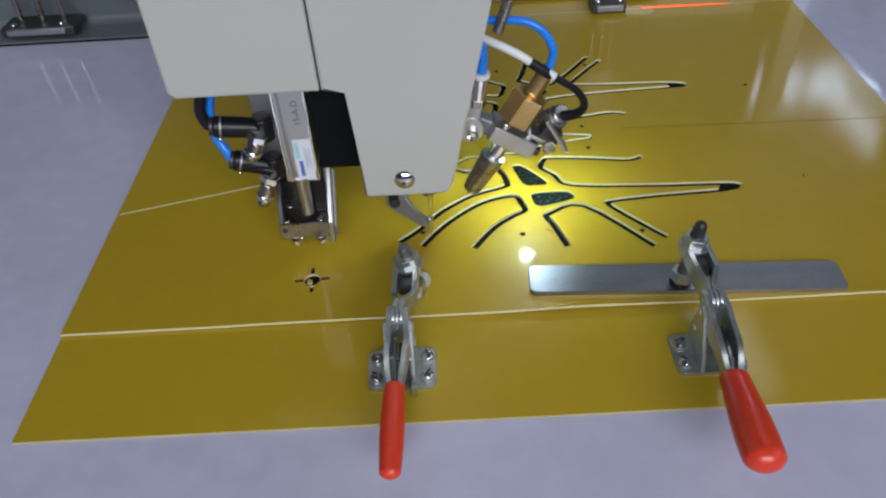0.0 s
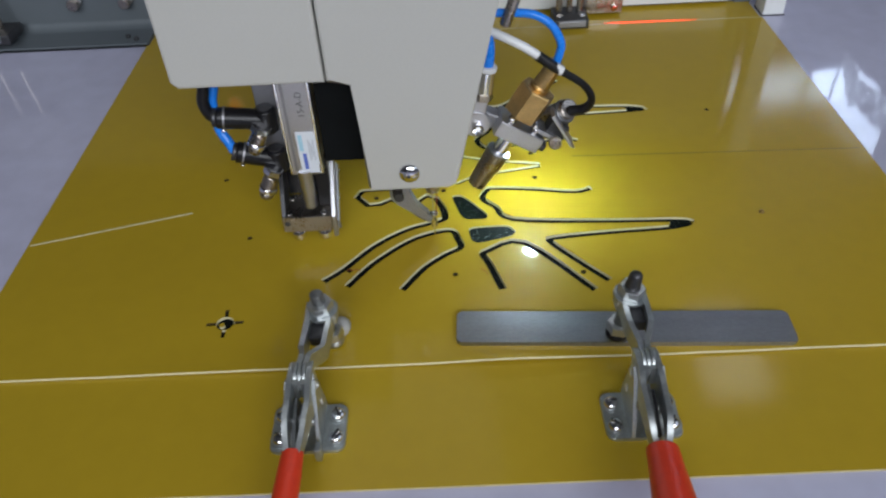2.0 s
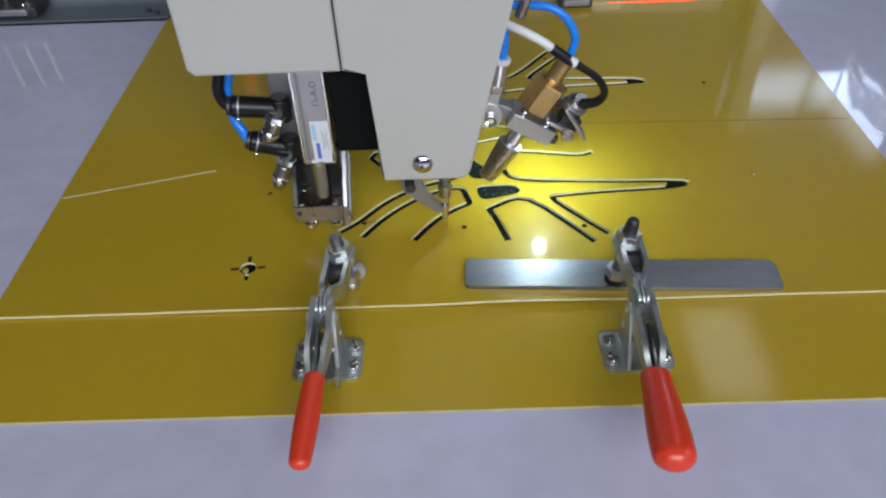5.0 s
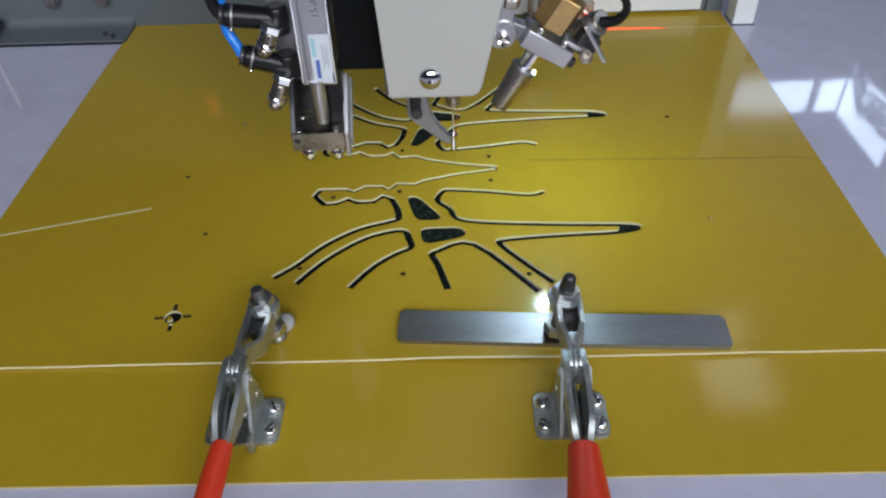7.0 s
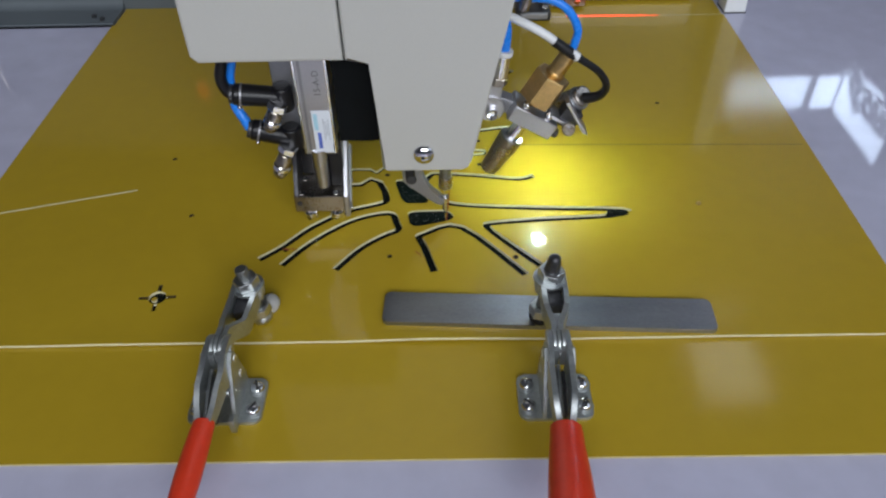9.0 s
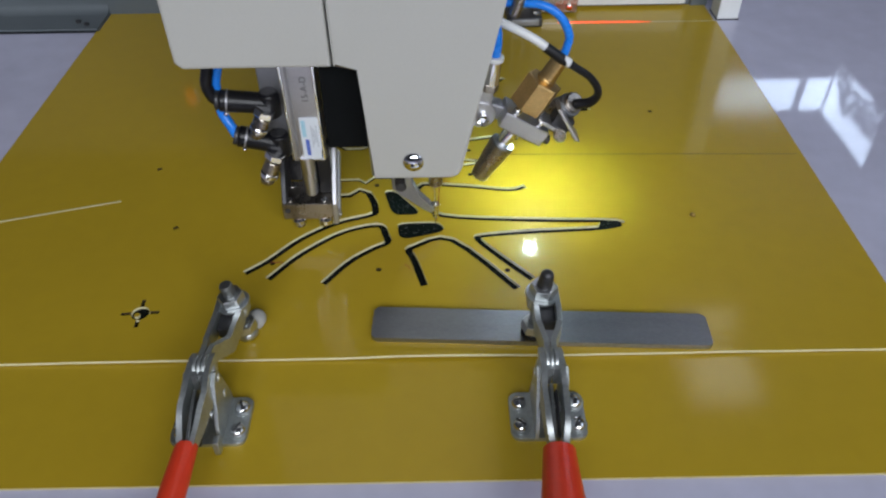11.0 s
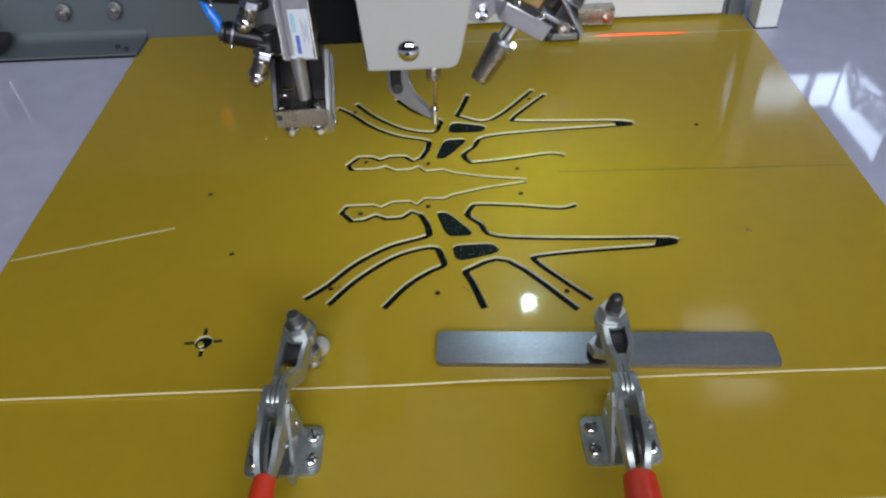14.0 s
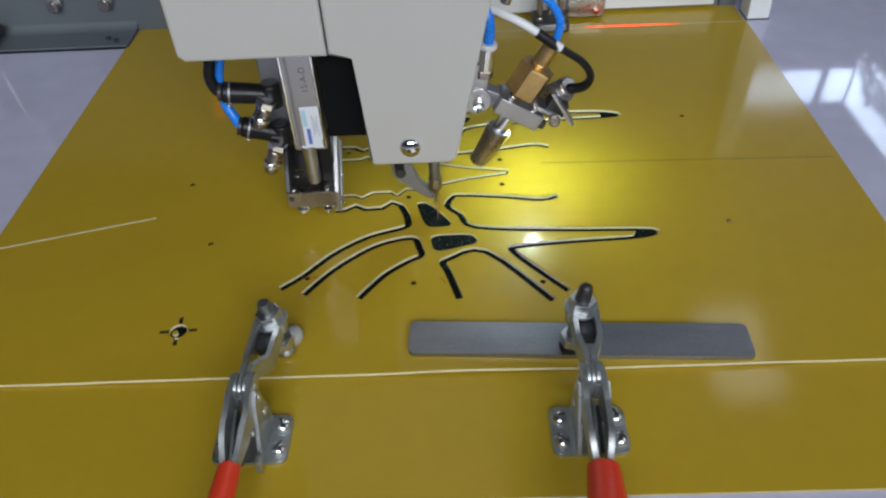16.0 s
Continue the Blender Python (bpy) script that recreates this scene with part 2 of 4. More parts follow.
FLOOR, CEIL = -0.80, 3.2
slab("floor", -3.3, 3.2, -3.3, 4.8, FLOOR - 0.1, FLOOR, CONCRETE)
slab("ceiling", -3.3, 3.2, -3.3, 4.8, CEIL, CEIL + 0.1, PLASTER)
wall_with_opening("wall_north", 1, 4.5, 0.2, (-3.3, 3.2), (FLOOR, CEIL), (2.08, 2.9, 2.48, 2.755), PLASTER)
# the wider east opening and the south one are unseen, added for the daylight lamps
wall_with_opening("wall_east", 0, 2.9, 0.2, (-3.3, 4.5), (FLOOR, CEIL), (3.76, 4.5, 2.33, 2.77), PLASTER, (-1.9, 0.7, 1.0, 2.4))
slab("wall_west", -3.2, -3.0, -3.3, 4.5, FLOOR, CEIL, PLASTER)
wall_with_opening("wall_south", 1, -3.3, 0.2, (-3.0, 2.9), (FLOOR, CEIL), (-1.2, 2.0, 1.15, 2.45), PLASTER)


def clerestory(name, axis, at, u0, u1, z0, z1, bars):
    w = thing(name, (0, 0, 0), "daylit window with a white frame", "window", kind="structure")

    def rect(a, b, c, d):
        return [(a, c), (b, c), (b, d), (a, d)]
    part("pane", plate(rect(u0, u1, z0, z1), axis, at + 0.012, at + 0.02), PANE, w, smooth=False)
    f = 0.006
    bm = bmesh.new()
    for r in (rect(u0, u1, z0, z0 + f), rect(u0, u1, z1 - f, z1), rect(u0, u0 + f, z0 + f, z1 - f)):
        plate(r, axis, at + 0.002, at + 0.011, bm)
    part("window_frame", bm, WHITE, w, smooth=False)
    for u in bars:
        part("mullion", plate(rect(u - 0.03, u + 0.03, z0 + f, z1 - f), axis, at + 0.002, at + 0.0105), WHITE, w, smooth=False)


clerestory("window_1", 1, 4.5, 2.08, 2.9, 2.48, 2.755, (2.695,))
clerestory("window_2", 0, 2.9, 3.76, 4.5, 2.33, 2.77, ())
LEAF = material("dark_leaves", (0.06, 0.075, 0.06), 0.6, 0, 0.4, 20, 0.1, 200)


def window_creeper():
    """Dense leaves along the lower part of the east window, with gaps of sky."""
    rng = random.Random(4)
    bm = bmesh.new()
    for _ in range(1500):
        y, z = rng.uniform(3.76, 4.5), rng.uniform(2.33, 2.66)
        crest = 2.572 + 0.05 * (y - 3.76) + 0.014 * math.sin(y * 31) * math.sin(y * 13 + 1) + 0.018 * math.exp(-((y - 4.22) / 0.03) ** 2) - 0.7 * max(0, y - 4.27)
        gap = abs(z - (2.352 + 0.10 * (y - 3.97))) < 0.016 and 3.95 < y < 4.26
        if z > crest or gap or math.hypot(y - 3.9, z - 2.52) < 0.014 or math.hypot(y - 4.44, z - 2.47) < 0.014:
            continue
        a, w, h = rng.uniform(0, 6.28), rng.uniform(0.006, 0.012), rng.uniform(0.012, 0.022)
        x = 2.9 + rng.uniform(0.003, 0.009)
        pts = []
        for u, v in ((-1, 0), (-0.3, -0.8), (0.5, -0.7), (1, 0), (0.5, 0.7), (-0.3, 0.8)):
            u, v = u * h, v * w
            pts.append(bm.verts.new((x + 0.1 * v, y + u * math.cos(a) - v * math.sin(a), z + u * math.sin(a) + v * math.cos(a))))
        bm.faces.new(pts)
    return tagged(part("creeper_leaves", bm, LEAF, smooth=False), "dense dark creeper leaves against the window pane", "creeper", kind="stuff")


window_creeper()
lamp = thing("ceiling_light", (1.6, 2.45, CEIL), "slim white ceiling light panel with a glowing diffuser", "ceiling light")
part("frame", box((0.44, 0.74, 0.03), (0, 0, -0.015), 0.004), WHITE, lamp)
part("diffuser", box((0.38, 0.68, 0.006), (0, 0, -0.033), 0.002), PANEL, lamp)

# ------------------------------------------------------------------ table
TOP = -0.0037
table = thing("sewing_table", (0, 0.1, FLOOR), "wide white laminate machine table with a glossy top", "table")
part("tabletop", box((2.2, 1.7, 0.04), (0, 0, TOP - FLOOR - 0.02), 0.004), TABLE, table)
for sx in (-1, 1):
    for sy in (-1, 1):
        part("leg", box((0.06, 0.06, TOP - FLOOR - 0.042), (sx * 0.95, sy * 0.72, (TOP - FLOOR - 0.042) / 2), 0.004), WHITE, table)

# --------------------------------------------------------- template board
MOVING = []          # things that ride on the carriage, with their rest places


def riding(ob):
    MOVING.append((ob, ob.location.copy(), ob.rotation_euler.z))
    return ob


mm = 0.001
PATH_A = [(-79, -108.5), (-66.5, -97.5), (-50.5, -79), (-30, -64), (-8, -56), (-5.5, -51), (-7, -42.5), (-11, -33), (-17, -29.5), (-23, -35.5), (-34, -36), (-41, -32), (-48, -36.5), (-56.5, -37), (-64, -27.5), (-60.5, -21), (-43, -21), (-37.5, -24), (-30, -18.5), (-18.5, -18.5), (-13.5, -22.5), (-8, -16), (4.5, -17), (11, -13), (33.5, -6.5), (62, -1.5)]
PATH_B = [(-64.5, -114), (-49.5, -94), (-29.5, -76), (-14, -68.5), (-1.5, -67), (2, -75), (3.5, -83), (-5, -88.5), (-18.5, -100), (-32, -118.5)]
PATH_C = [(26.5, -121.5), (20, -99), (17, -91.5), (19.5, -87.5), (43, -81.5), (79.5, -125)]
PATH_D = [(89, -117.5), (75, -101.5), (59.5, -82), (63.5, -78), (96, -75), (138.5, -72.5), (147, -66.5), (91, -63.5), (38, -58), (28, -45), (20, -35.5), (23.5, -26), (29, -24.5), (55, -27.5), (82, -32), (93, -28.5)]
POCKETS = ([(-1.2, -31), (6.5, -30.3), (22.5, -52), (21.2, -56.8), (5.8, -56.8)], [(8.8, -64.2), (34.5, -63.8), (39, -70.5), (36, -74.6), (15, -80.4), (10.4, -77.6)], [(132, -76.0), (152.5, -66), (139, -63)])
HOLES = [(-64, -100.5), (-0.5, -107.5), (75, -110), (-6, -25), (-51, -30), (57, -14.5), (-130, -66), (196, -62)]
LONE_HOLES = [(-157.5, -2)]
MARK = (-131.5, -139.5)


def flip(points):
    return [(x, -y) for x, y in points]


def soften(poly):
    """Rounds the corners of a closed outline."""
    for _ in range(2):
        out = []
        for (ax, ay), (bx, by) in zip(poly, poly[1:] + poly[:1]):
            out += [(ax * 0.84 + bx * 0.16, ay * 0.84 + by * 0.16), (ax * 0.16 + bx * 0.84, ay * 0.16 + by * 0.84)]
        poly = out
    return poly


def near_path(p, path):
    best = 1e9
    for (ax, ay), (bx, by) in zip(path, path[1:]):
        dx, dy = bx - ax, by - ay
        s = min(1, max(0, ((p[0] - ax) * dx + (p[1] - ay) * dy) / (dx * dx + dy * dy + 1e-9)))
        best = min(best, math.hypot(p[0] - ax - s * dx, p[1] - ay - s * dy))
    return best


def inside(p, poly):
    c = False
    for (ax, ay), (bx, by) in zip(poly, poly[1:] + poly[:1]):
        if (ay > p[1]) != (by > p[1]) and p[0] < (bx - ax) * (p[1] - ay) / (by - ay) + ax:
            c = not c
    return c


def band(path, w):
    """The outline of a slot of width w along a path."""
    left, right = [], []
    for i, (x, y) in enumerate(path):
        a, b = path[max(i - 1, 0)], path[min(i + 1, len(path) - 1)]
        dx, dy = b[0] - a[0], b[1] - a[1]
        n = math.hypot(dx, dy) or 1
        left.append((x - dy / n * w / 2, y + dx / n * w / 2))
        right.append((x + dy / n * w / 2, y - dx / n * w / 2))
    return left + right[::-1]


def ring(at, r, n=14):
    return [(at[0] + r * math.cos(2 * math.pi * k / n), at[1] + r * math.sin(2 * math.pi * k / n)) for k in range(n)]


def warp(x, d):
    """How far the front edge of the upper sheet has lifted, in metres."""
    rise = 1.5 * math.exp(-((x - 32) / 42) ** 2) + 0.7 * math.exp(-((x + 120) / 50) ** 2) + 0.3 * math.exp(-((x - 190) / 40) ** 2) + 0.10 * math.sin(x * 0.11)
    return max(0.0, rise) * max(0.0, 1 - d / 24) ** 2 * mm


def cut_sheet(x0, x1, y0, y1, z1, z0):
    """The upper sheet with every slot, pocket and hole cut through it (mm in, metres out)."""
    from mathutils.geometry import delaunay_2d_cdt
    cuts = []                                    # (outline, test)
    for raw, w in ((PATH_A[:16], 4.7), (PATH_A[15:], 3.3), (PATH_B, 4.6), (PATH_C, 4.6), (PATH_D, 4.4)):
        bend = 7 if raw[0] == PATH_A[0] else 0 if raw[0] == PATH_A[15] else len(raw)      # the scalloped stretch keeps its corners
        soft = [(p.x, p.y) for p in smooth_path([(x, y, 0) for x, y in raw[:bend]], 4)] + raw[bend:] if bend else raw
        for path in (soft, flip(soft)):
            cuts.append((band(path, w), lambda p, path=path, w=w: near_path(p, path) < w / 2 - 0.02))
    for poly in POCKETS:
        for q in (soften(poly), flip(soften(poly))):
            cuts.append((q, lambda p, q=q: inside(p, q)))
    for h in HOLES + flip(HOLES) + LONE_HOLES:
        q = ring(h, 1.7)
        cuts.append((q, lambda p, q=q: inside(p, q)))
    for k in range(4):
        a = math.pi / 2 * k + 0.05
        c, s = math.cos(a), math.sin(a)
        path = [(MARK[0] + c * 5.2, MARK[1] + s * 5.2), (MARK[0] + c * 10.5, MARK[1] + s * 10.5)]
        cuts.append((band(path, 2.2), lambda p, path=path: near_path(p, path) < 1.08))
    outer, inner = ring(MARK, 5.0, 24), ring((MARK[0] - 1.5, MARK[1] - 1.2), 1.6, 24)
    cuts.append((outer, lambda p: inside(p, outer) and not inside(p, inner)))
    cuts.append((inner, lambda p: False))
    verts, edges = [], []
    for poly in [[(x0, y0), (x1, y0), (x1, y1), (x0, y1)]] + [c[0] for c in cuts]:
        n = len(verts)
        verts += [Vector(p) for p in poly]
        edges += [(n + k, n + (k + 1) % len(poly)) for k in range(len(poly))]
    for k in range(1, 56):
        x = x0 + (x1 - x0) * k / 56
        verts += [Vector((x, y0)), Vector((x, y0 + 7)), Vector((x, y0 + 15)), Vector((x, y0 + 24))]
    v, _, faces, _, _, _ = delaunay_2d_cdt(verts, edges, [], 0, 1e-4)
    boxes = [(min(p[0] for p in o) - 0.1, max(p[0] for p in o) + 0.1, min(p[1] for p in o) - 0.1, max(p[1] for p in o) + 0.1, t) for o, t in cuts]
    bm = bmesh.new()
    top = [bm.verts.new((p.x * mm, p.y * mm, z1 + warp(p.x, p.y - y0))) for p in v]
    for f in faces:
        c = (sum(v[i].x for i in f) / 3, sum(v[i].y for i in f) / 3)
        if not any(a < c[0] < b and d < c[1] < e and t(c) for a, b, d, e, t in boxes):
            bm.faces.new([top[i] for i in f])
    bmesh.ops.recalc_face_normals(bm, faces=bm.faces[:])
    if bm.faces[0].normal.z < 0:
        bmesh.ops.reverse_faces(bm, faces=bm.faces[:])
    for vert in [q for q in bm.verts if not q.link_faces]:
        bm.verts.remove(vert)
    rim = [e for e in bm.edges if len(e.link_faces) == 1]
    made = bmesh.ops.extrude_edge_only(bm, edges=rim)["geom"]
    low = [q for q in made if isinstance(q, bmesh.types.BMVert)]
    bmesh.ops.translate(bm, vec=(0, 0, z0 - z1), verts=low)
    for f in made:
        if isinstance(f, bmesh.types.BMFace):
            c = f.calc_center_median() / mm
            small = any(math.hypot(c.x - x, c.y - y) < 2.6 for x, y in HOLES + flip(HOLES) + LONE_HOLES)
            f.material_index = 2 if small or 5.8 < math.hypot(c.x - MARK[0], c.y - MARK[1]) < 12 else 1
    return bm


SHEET = 0.0018
board = thing("template_board", (0, 0, -SHEET * 2), "glossy yellow epoxy sewing template with cut slots, on the table", "sewing template")
UP = SHEET * 2
part("top_sheet", cut_sheet(-273.2, 289.7, -174.3, 214.9, UP, UP - SHEET + 0.0002), [YELLOW, PALE, DARK_EDGE], board, "yellow upper sheet with pale cut edges", smooth=False)
base = plate([(-0.2732, -0.2457), (0.2897, -0.2457), (0.2897, 0.256), (-0.2732, 0.256)], 2, 0, SHEET - 0.0004)
for f in base.faces:
    f.material_index = 0 if abs(f.calc_center_median().z - (SHEET - 0.0004)) < 1e-5 else 1
part("base_sheet", base, [YELLOW, TAN], board, "yellow lower sheet reaching past the upper one", smooth=False)
part("felt_lining", box((0.24, 0.262, 0.0006), (0.03, 0, SHEET - 0.0001)), FELT, board, "black felt lining inside the slots", smooth=False)
for s in (1, -1):
    for poly in POCKETS[:2]:
        pts = [(x * 1.08 * mm - 0.0008, y * 1.0 * s * mm) for x, y in poly]
        part("grip_patch", plate(pts, 2, SHEET + 0.0003, SHEET + 0.0007), MESH_FELT, board, "rough dark grip patch", smooth=False)
part("mark_lining", box((0.024, 0.024, 0.0004), (MARK[0] * mm, MARK[1] * mm, SHEET)), FELT, board, smooth=False)
part("back_edge_line", box((0.300, 0.0011, 0.0006), (0.139, 0.2155, UP - 0.0004)), PALE, board, "pale line along the back joint", smooth=False)
part("joint_line", box((0.20, 0.0009, 0.0003), (0.186, 0.006, UP), turn=(0, 0, -1.6)), material("dull_joint", (0.25, 0.18, 0.012), 0.5), board, "thin dull joint line", smooth=False)
part("scribed_line", box((0.102, 0.0012, 0.0003), (-0.2225, -0.0508, UP), turn=(0, 0, 15.1)), PALE, board, "pale scribed line", smooth=False)
# projected laser light, drawn as a thin tapered strip that glows
part("laser_line", plate([(0.146, 0.2166), (0.160, 0.2158), (0.188, 0.2151), (0.216, 0.2148), (0.230, 0.2150), (0.216, 0.2160), (0.188, 0.2168), (0.160, 0.2172)], 2, UP - 0.0001, UP + 0.0003), LASER, board, "glowing red laser line across the back joint", smooth=False)
for x, y in (HOLES[-1], flip(HOLES)[-2]):
    part("locating_pin", ball((x * mm, y * mm, UP + 0.0003), 0.0014, bm=cyl((x * mm, y * mm, SHEET - 0.0004), (x * mm, y * mm, UP + 0.0003), 0.0014, seg=14), seg=14), BRASS, board, "small brass locating pin")
riding(board)

def thread_scrap(points, label):
    x0, y0 = points[0]
    c = thing("thread_scrap", (x0, y0, 0.0002), label, "thread", "loose threads on the board")
    part("strand", tube([(x - x0, y - y0, 0.0004 + 0.0004 * (k % 2)) for k, (x, y) in enumerate(points)], 0.00022, 5, 6), THREAD, c)
    riding(c)


thread_scrap([(-0.0655, -0.1000), (-0.0620, -0.1010), (-0.0590, -0.1000), (-0.0570, -0.1025)], "short frayed orange thread lying on the yellow board")
thread_scrap([(0.0150, -0.1040), (0.0173, -0.1067), (0.0185, -0.1090)], "short frayed orange thread lying on the yellow board")
bar = thing("steel_bar", (0.0885, -0.1573, 0), "flat brushed steel bar clamped on the yellow board", "metal bar")
bar.rotation_euler.z = radians(-2.4)
ends = rounded(-0.0898, 0.0898, -0.0113, 0.0113, 0.003)
bar_outline = ends[:6] + [(0.03, 0.0113), (0.01, 0.0113), (-0.005, 0.0113)] + ends[6:18] + [(-0.005, -0.0113), (0.01, -0.0113), (0.03, -0.0113)] + ends[18:]
part("flat_bar", plate([(x, y + 0.016 * max(0.0, -x - 0.005) - 0.010 * max(0.0, x - 0.01)) for x, y in bar_outline], 2, 0.0003, 0.0033, bevel=0.0004), BAR_STEEL, bar)
riding(bar)


# ----------------------------------------------------------- toggle clamps
def toggle_clamp(at, label, tip, foot, foot_mat, pad, grip, grip_radii):
    """A hold-down clamp: base, uprights, forked arm with spindle, levers and grip. Places are from the middle of its base."""
    c = thing("toggle_clamp", at, label, "clamp", "toggle clamps on the board")
    b = part("base_plate", plate(rounded(-0.0182, 0.0180, -0.0135, 0.0135, 0.004), 2, 0.0001, 0.0021, bevel=0.0004), ZINC, c)
    for sx in (-1, 1):
        for y in (-0.0065, 0.0065):
            part("washer", cyl((sx * 0.0135, y, 0.0021), (sx * 0.0135, y, 0.0029), 0.0048, seg=20, bevel=0.0002), ZINC, b)
            screw = part("screw_head", ball((sx * 0.0135, y, 0.0029), 0.0037, (1, 1, 0.85), seg=18), CHROME, b, "domed slotted screw head")
            part("slot", box((0.0056, 0.0009, 0.0007), (sx * 0.0135, y, 0.0059), turn=(0, 0, 35 + 50 * sx + 4000 * y)), DARK, screw)
    side = [(-0.0135, 0.002), (0.0135, 0.002), (0.0125, 0.010), (0.009, 0.022), (0.0065, 0.032), (0.003, 0.0345), (-0.002, 0.031), (-0.006, 0.022), (-0.011, 0.012)]
    for x in (-0.0064, 0.0064):
        part("upright", plate(side, 0, x - 0.0010, x + 0.0010, bevel=0.0003), ZINC, c)
        for y, z in ((0.006, 0.016), (0.0045, 0.029)):
            w = math.copysign(0.0016, x)
            part("rivet", cyl((x, y, z), (x + w, y, z), 0.0024, 0.0019, seg=14), BRIGHT, c)
    # forked arm: two bars that meet behind the loop
    tx, ty, tz = tip
    zt = tz - 0.0172
    w = 0.0056 if foot_mat is BRIGHT else 0.0054
    for s in (-1, 1):
        pts = [(s * 0.0016, 0.000, 0.031), (s * 0.0016, 0.010, 0.0310), (tx * 0.3 + s * 0.0016, 0.0165, 0.0308), (tx * 0.35 + s * 0.0018, 0.0185, 0.0308), (tx * 0.6 + s * 0.0036, 0.0235, (zt + 0.031) / 2), (tx * 0.7 + s * (w - 0.0003), 0.0280, zt + 0.0005), (tx * 0.75 + s * (w - 0.0002), 0.0292, zt), (tx + s * w, ty - 0.008, zt - 0.001), (tx + s * w, ty + 0.006, zt - 0.001)]
        path = [Vector(q) for q in pts]
        bm = bmesh.new()
        rows = []
        for i, q in enumerate(path):
            way = path[min(i + 1, len(path) - 1)] - path[max(i - 1, 0)]
            n = Vector((way.y, -way.x, 0)).normalized() * 0.0013
            h = Vector((0, 0, 0.0052))
            rows.append([bm.verts.new(q + n + h), bm.verts.new(q - n + h), bm.verts.new(q - n - h), bm.verts.new(q + n - h)])
        for a, d in zip(rows, rows[1:]):
            for k in range(4):
                bm.faces.new((a[k], a[(k + 1) % 4], d[(k + 1) % 4], d[k]))
        bm.faces.new(rows[0])
        bm.faces.new(rows[-1][::-1])
        part("arm_bar", bm, ZINC, c)
    axis = (Vector(tip) - Vector(foot)).normalized()
    t = Vector(tip)
    sp = part("spindle", cyl(Vector(foot) + axis * 0.004, t - axis * (0.001 if foot_mat is BRIGHT else 0.006), 0.0031, seg=18, bevel=0.0004), DULL_STEEL, c, "threaded steel spindle")
    bm = bmesh.new()
    n = int((t - Vector(foot)).length / 0.0012) - 5
    for k in range(n):
        a = Vector(foot) + axis * (0.005 + 0.0012 * k)
        cyl(a, a + axis * 0.0006, 0.0035, seg=16, bm=bm)
    part("screw_thread", bm, DULL_STEEL, sp)
    if foot_mat is not BRIGHT:
        part("rubber_cap", cyl(t - axis * 0.0080, t - axis * 0.0010, 0.0040, 0.0034, seg=20, bm=ball(t - axis * 0.0010, 0.0034)), DARK, sp, "dark rounded rubber cap")
    part("washer", cyl(t - axis * 0.0147, t - axis * 0.0132, 0.0084, seg=24, bevel=0.0003), ZINC, c, "flanged washer on the arm")
    part("saddle", box((0.0135, 0.0080, 0.0070), t - axis * 0.0180, 0.0014), ZINC, c, "folded saddle on the fork")
    # dark block in the loop, put there as the spindle's shade
    part("fork_shade", box((2 * w - 0.0030, 0.0110, 0.0070), (tx, ty - 0.0105, zt - 0.0025), 0.0010), DARK, c, "dark block standing in for the shade inside the fork")
    part("nut", hexagon(t - axis * 0.0132, 0.0068, 0.0056, axis), BRIGHT, c)
    part("lower_nut", hexagon(Vector(foot) + axis * pad, 0.0066, 0.0055, axis), BRIGHT, c)
    part("foot_pad", cyl(foot, Vector(foot) + axis * pad, 0.0062, 0.0052, seg=20, bevel=0.002), foot_mat, c, "rubber foot pad")
    # levers: two bowed plates from the pivot to the grip
    g0, g1 = Vector(grip[0]), Vector(grip[1])
    for s in (-1, 1):
        pts = [(s * 0.0042, 0.0125, 0.0310), (s * 0.0043, 0.0080, 0.0328), (s * 0.0043, 0.0000, 0.0326), (s * 0.0046, -0.0075, 0.0300), (g0.x * 0.5 + s * 0.0044, g0.y + 0.0125, g0.z + 0.0062), (g0.x * 0.85 + s * 0.0036, g0.y + 0.0050, g0.z + 0.0024), (g0.x + s * 0.0018, g0.y - 0.004, g0.z - 0.0012)]
        path = smooth_path(pts, 5)
        bm = bmesh.new()
        rows = []
        for i, q in enumerate(path):
            way = path[min(i + 1, len(path) - 1)] - path[max(i - 1, 0)]
            nrm = Vector((way.y, -way.x, 0)).normalized() * 0.0013
            u = nrm.cross(way).normalized() * (0.0044 - 0.0022 * max(0.0, 3 * i / (len(path) - 1) - 2))
            low = u * (2.1 - 1.1 * i / (len(path) - 1))
            rows.append([bm.verts.new(q + nrm + u), bm.verts.new(q - nrm + u), bm.verts.new(q - nrm - low), bm.verts.new(q + nrm - low)])
        for a, d in zip(rows, rows[1:]):
            for k in range(4):
                bm.faces.new((a[k], a[(k + 1) % 4], d[(k + 1) % 4], d[k]))
        bm.faces.new(rows[0])
        bm.faces.new(rows[-1][::-1])
        part("lever_plate", bm, ZINC, c)
        part("pivot_cap", ball((s * 0.0054, 0.007, 0.0315), 0.0030, (0.5, 1, 1)), BRIGHT, c)
    outline = [(0.0078 + 0.0066 * math.cos(a), 0.0322 + 0.0066 * math.sin(a)) for a in (radians(20 * i) for i in range(18))]
    for x in (-0.0021, 0.0, 0.0021):
        part("link_plate", plate(outline, 0, x - 0.0008, x + 0.0008, bevel=0.0003), ZINC, c)
    part("inner_lever", box((0.0018, 0.024, 0.0080), (g0.x * 0.45 - 0.0008, -0.0130, 0.0225), 0.0006, (20, 0, 0)), DULL_STEEL, c, "narrow inner lever")
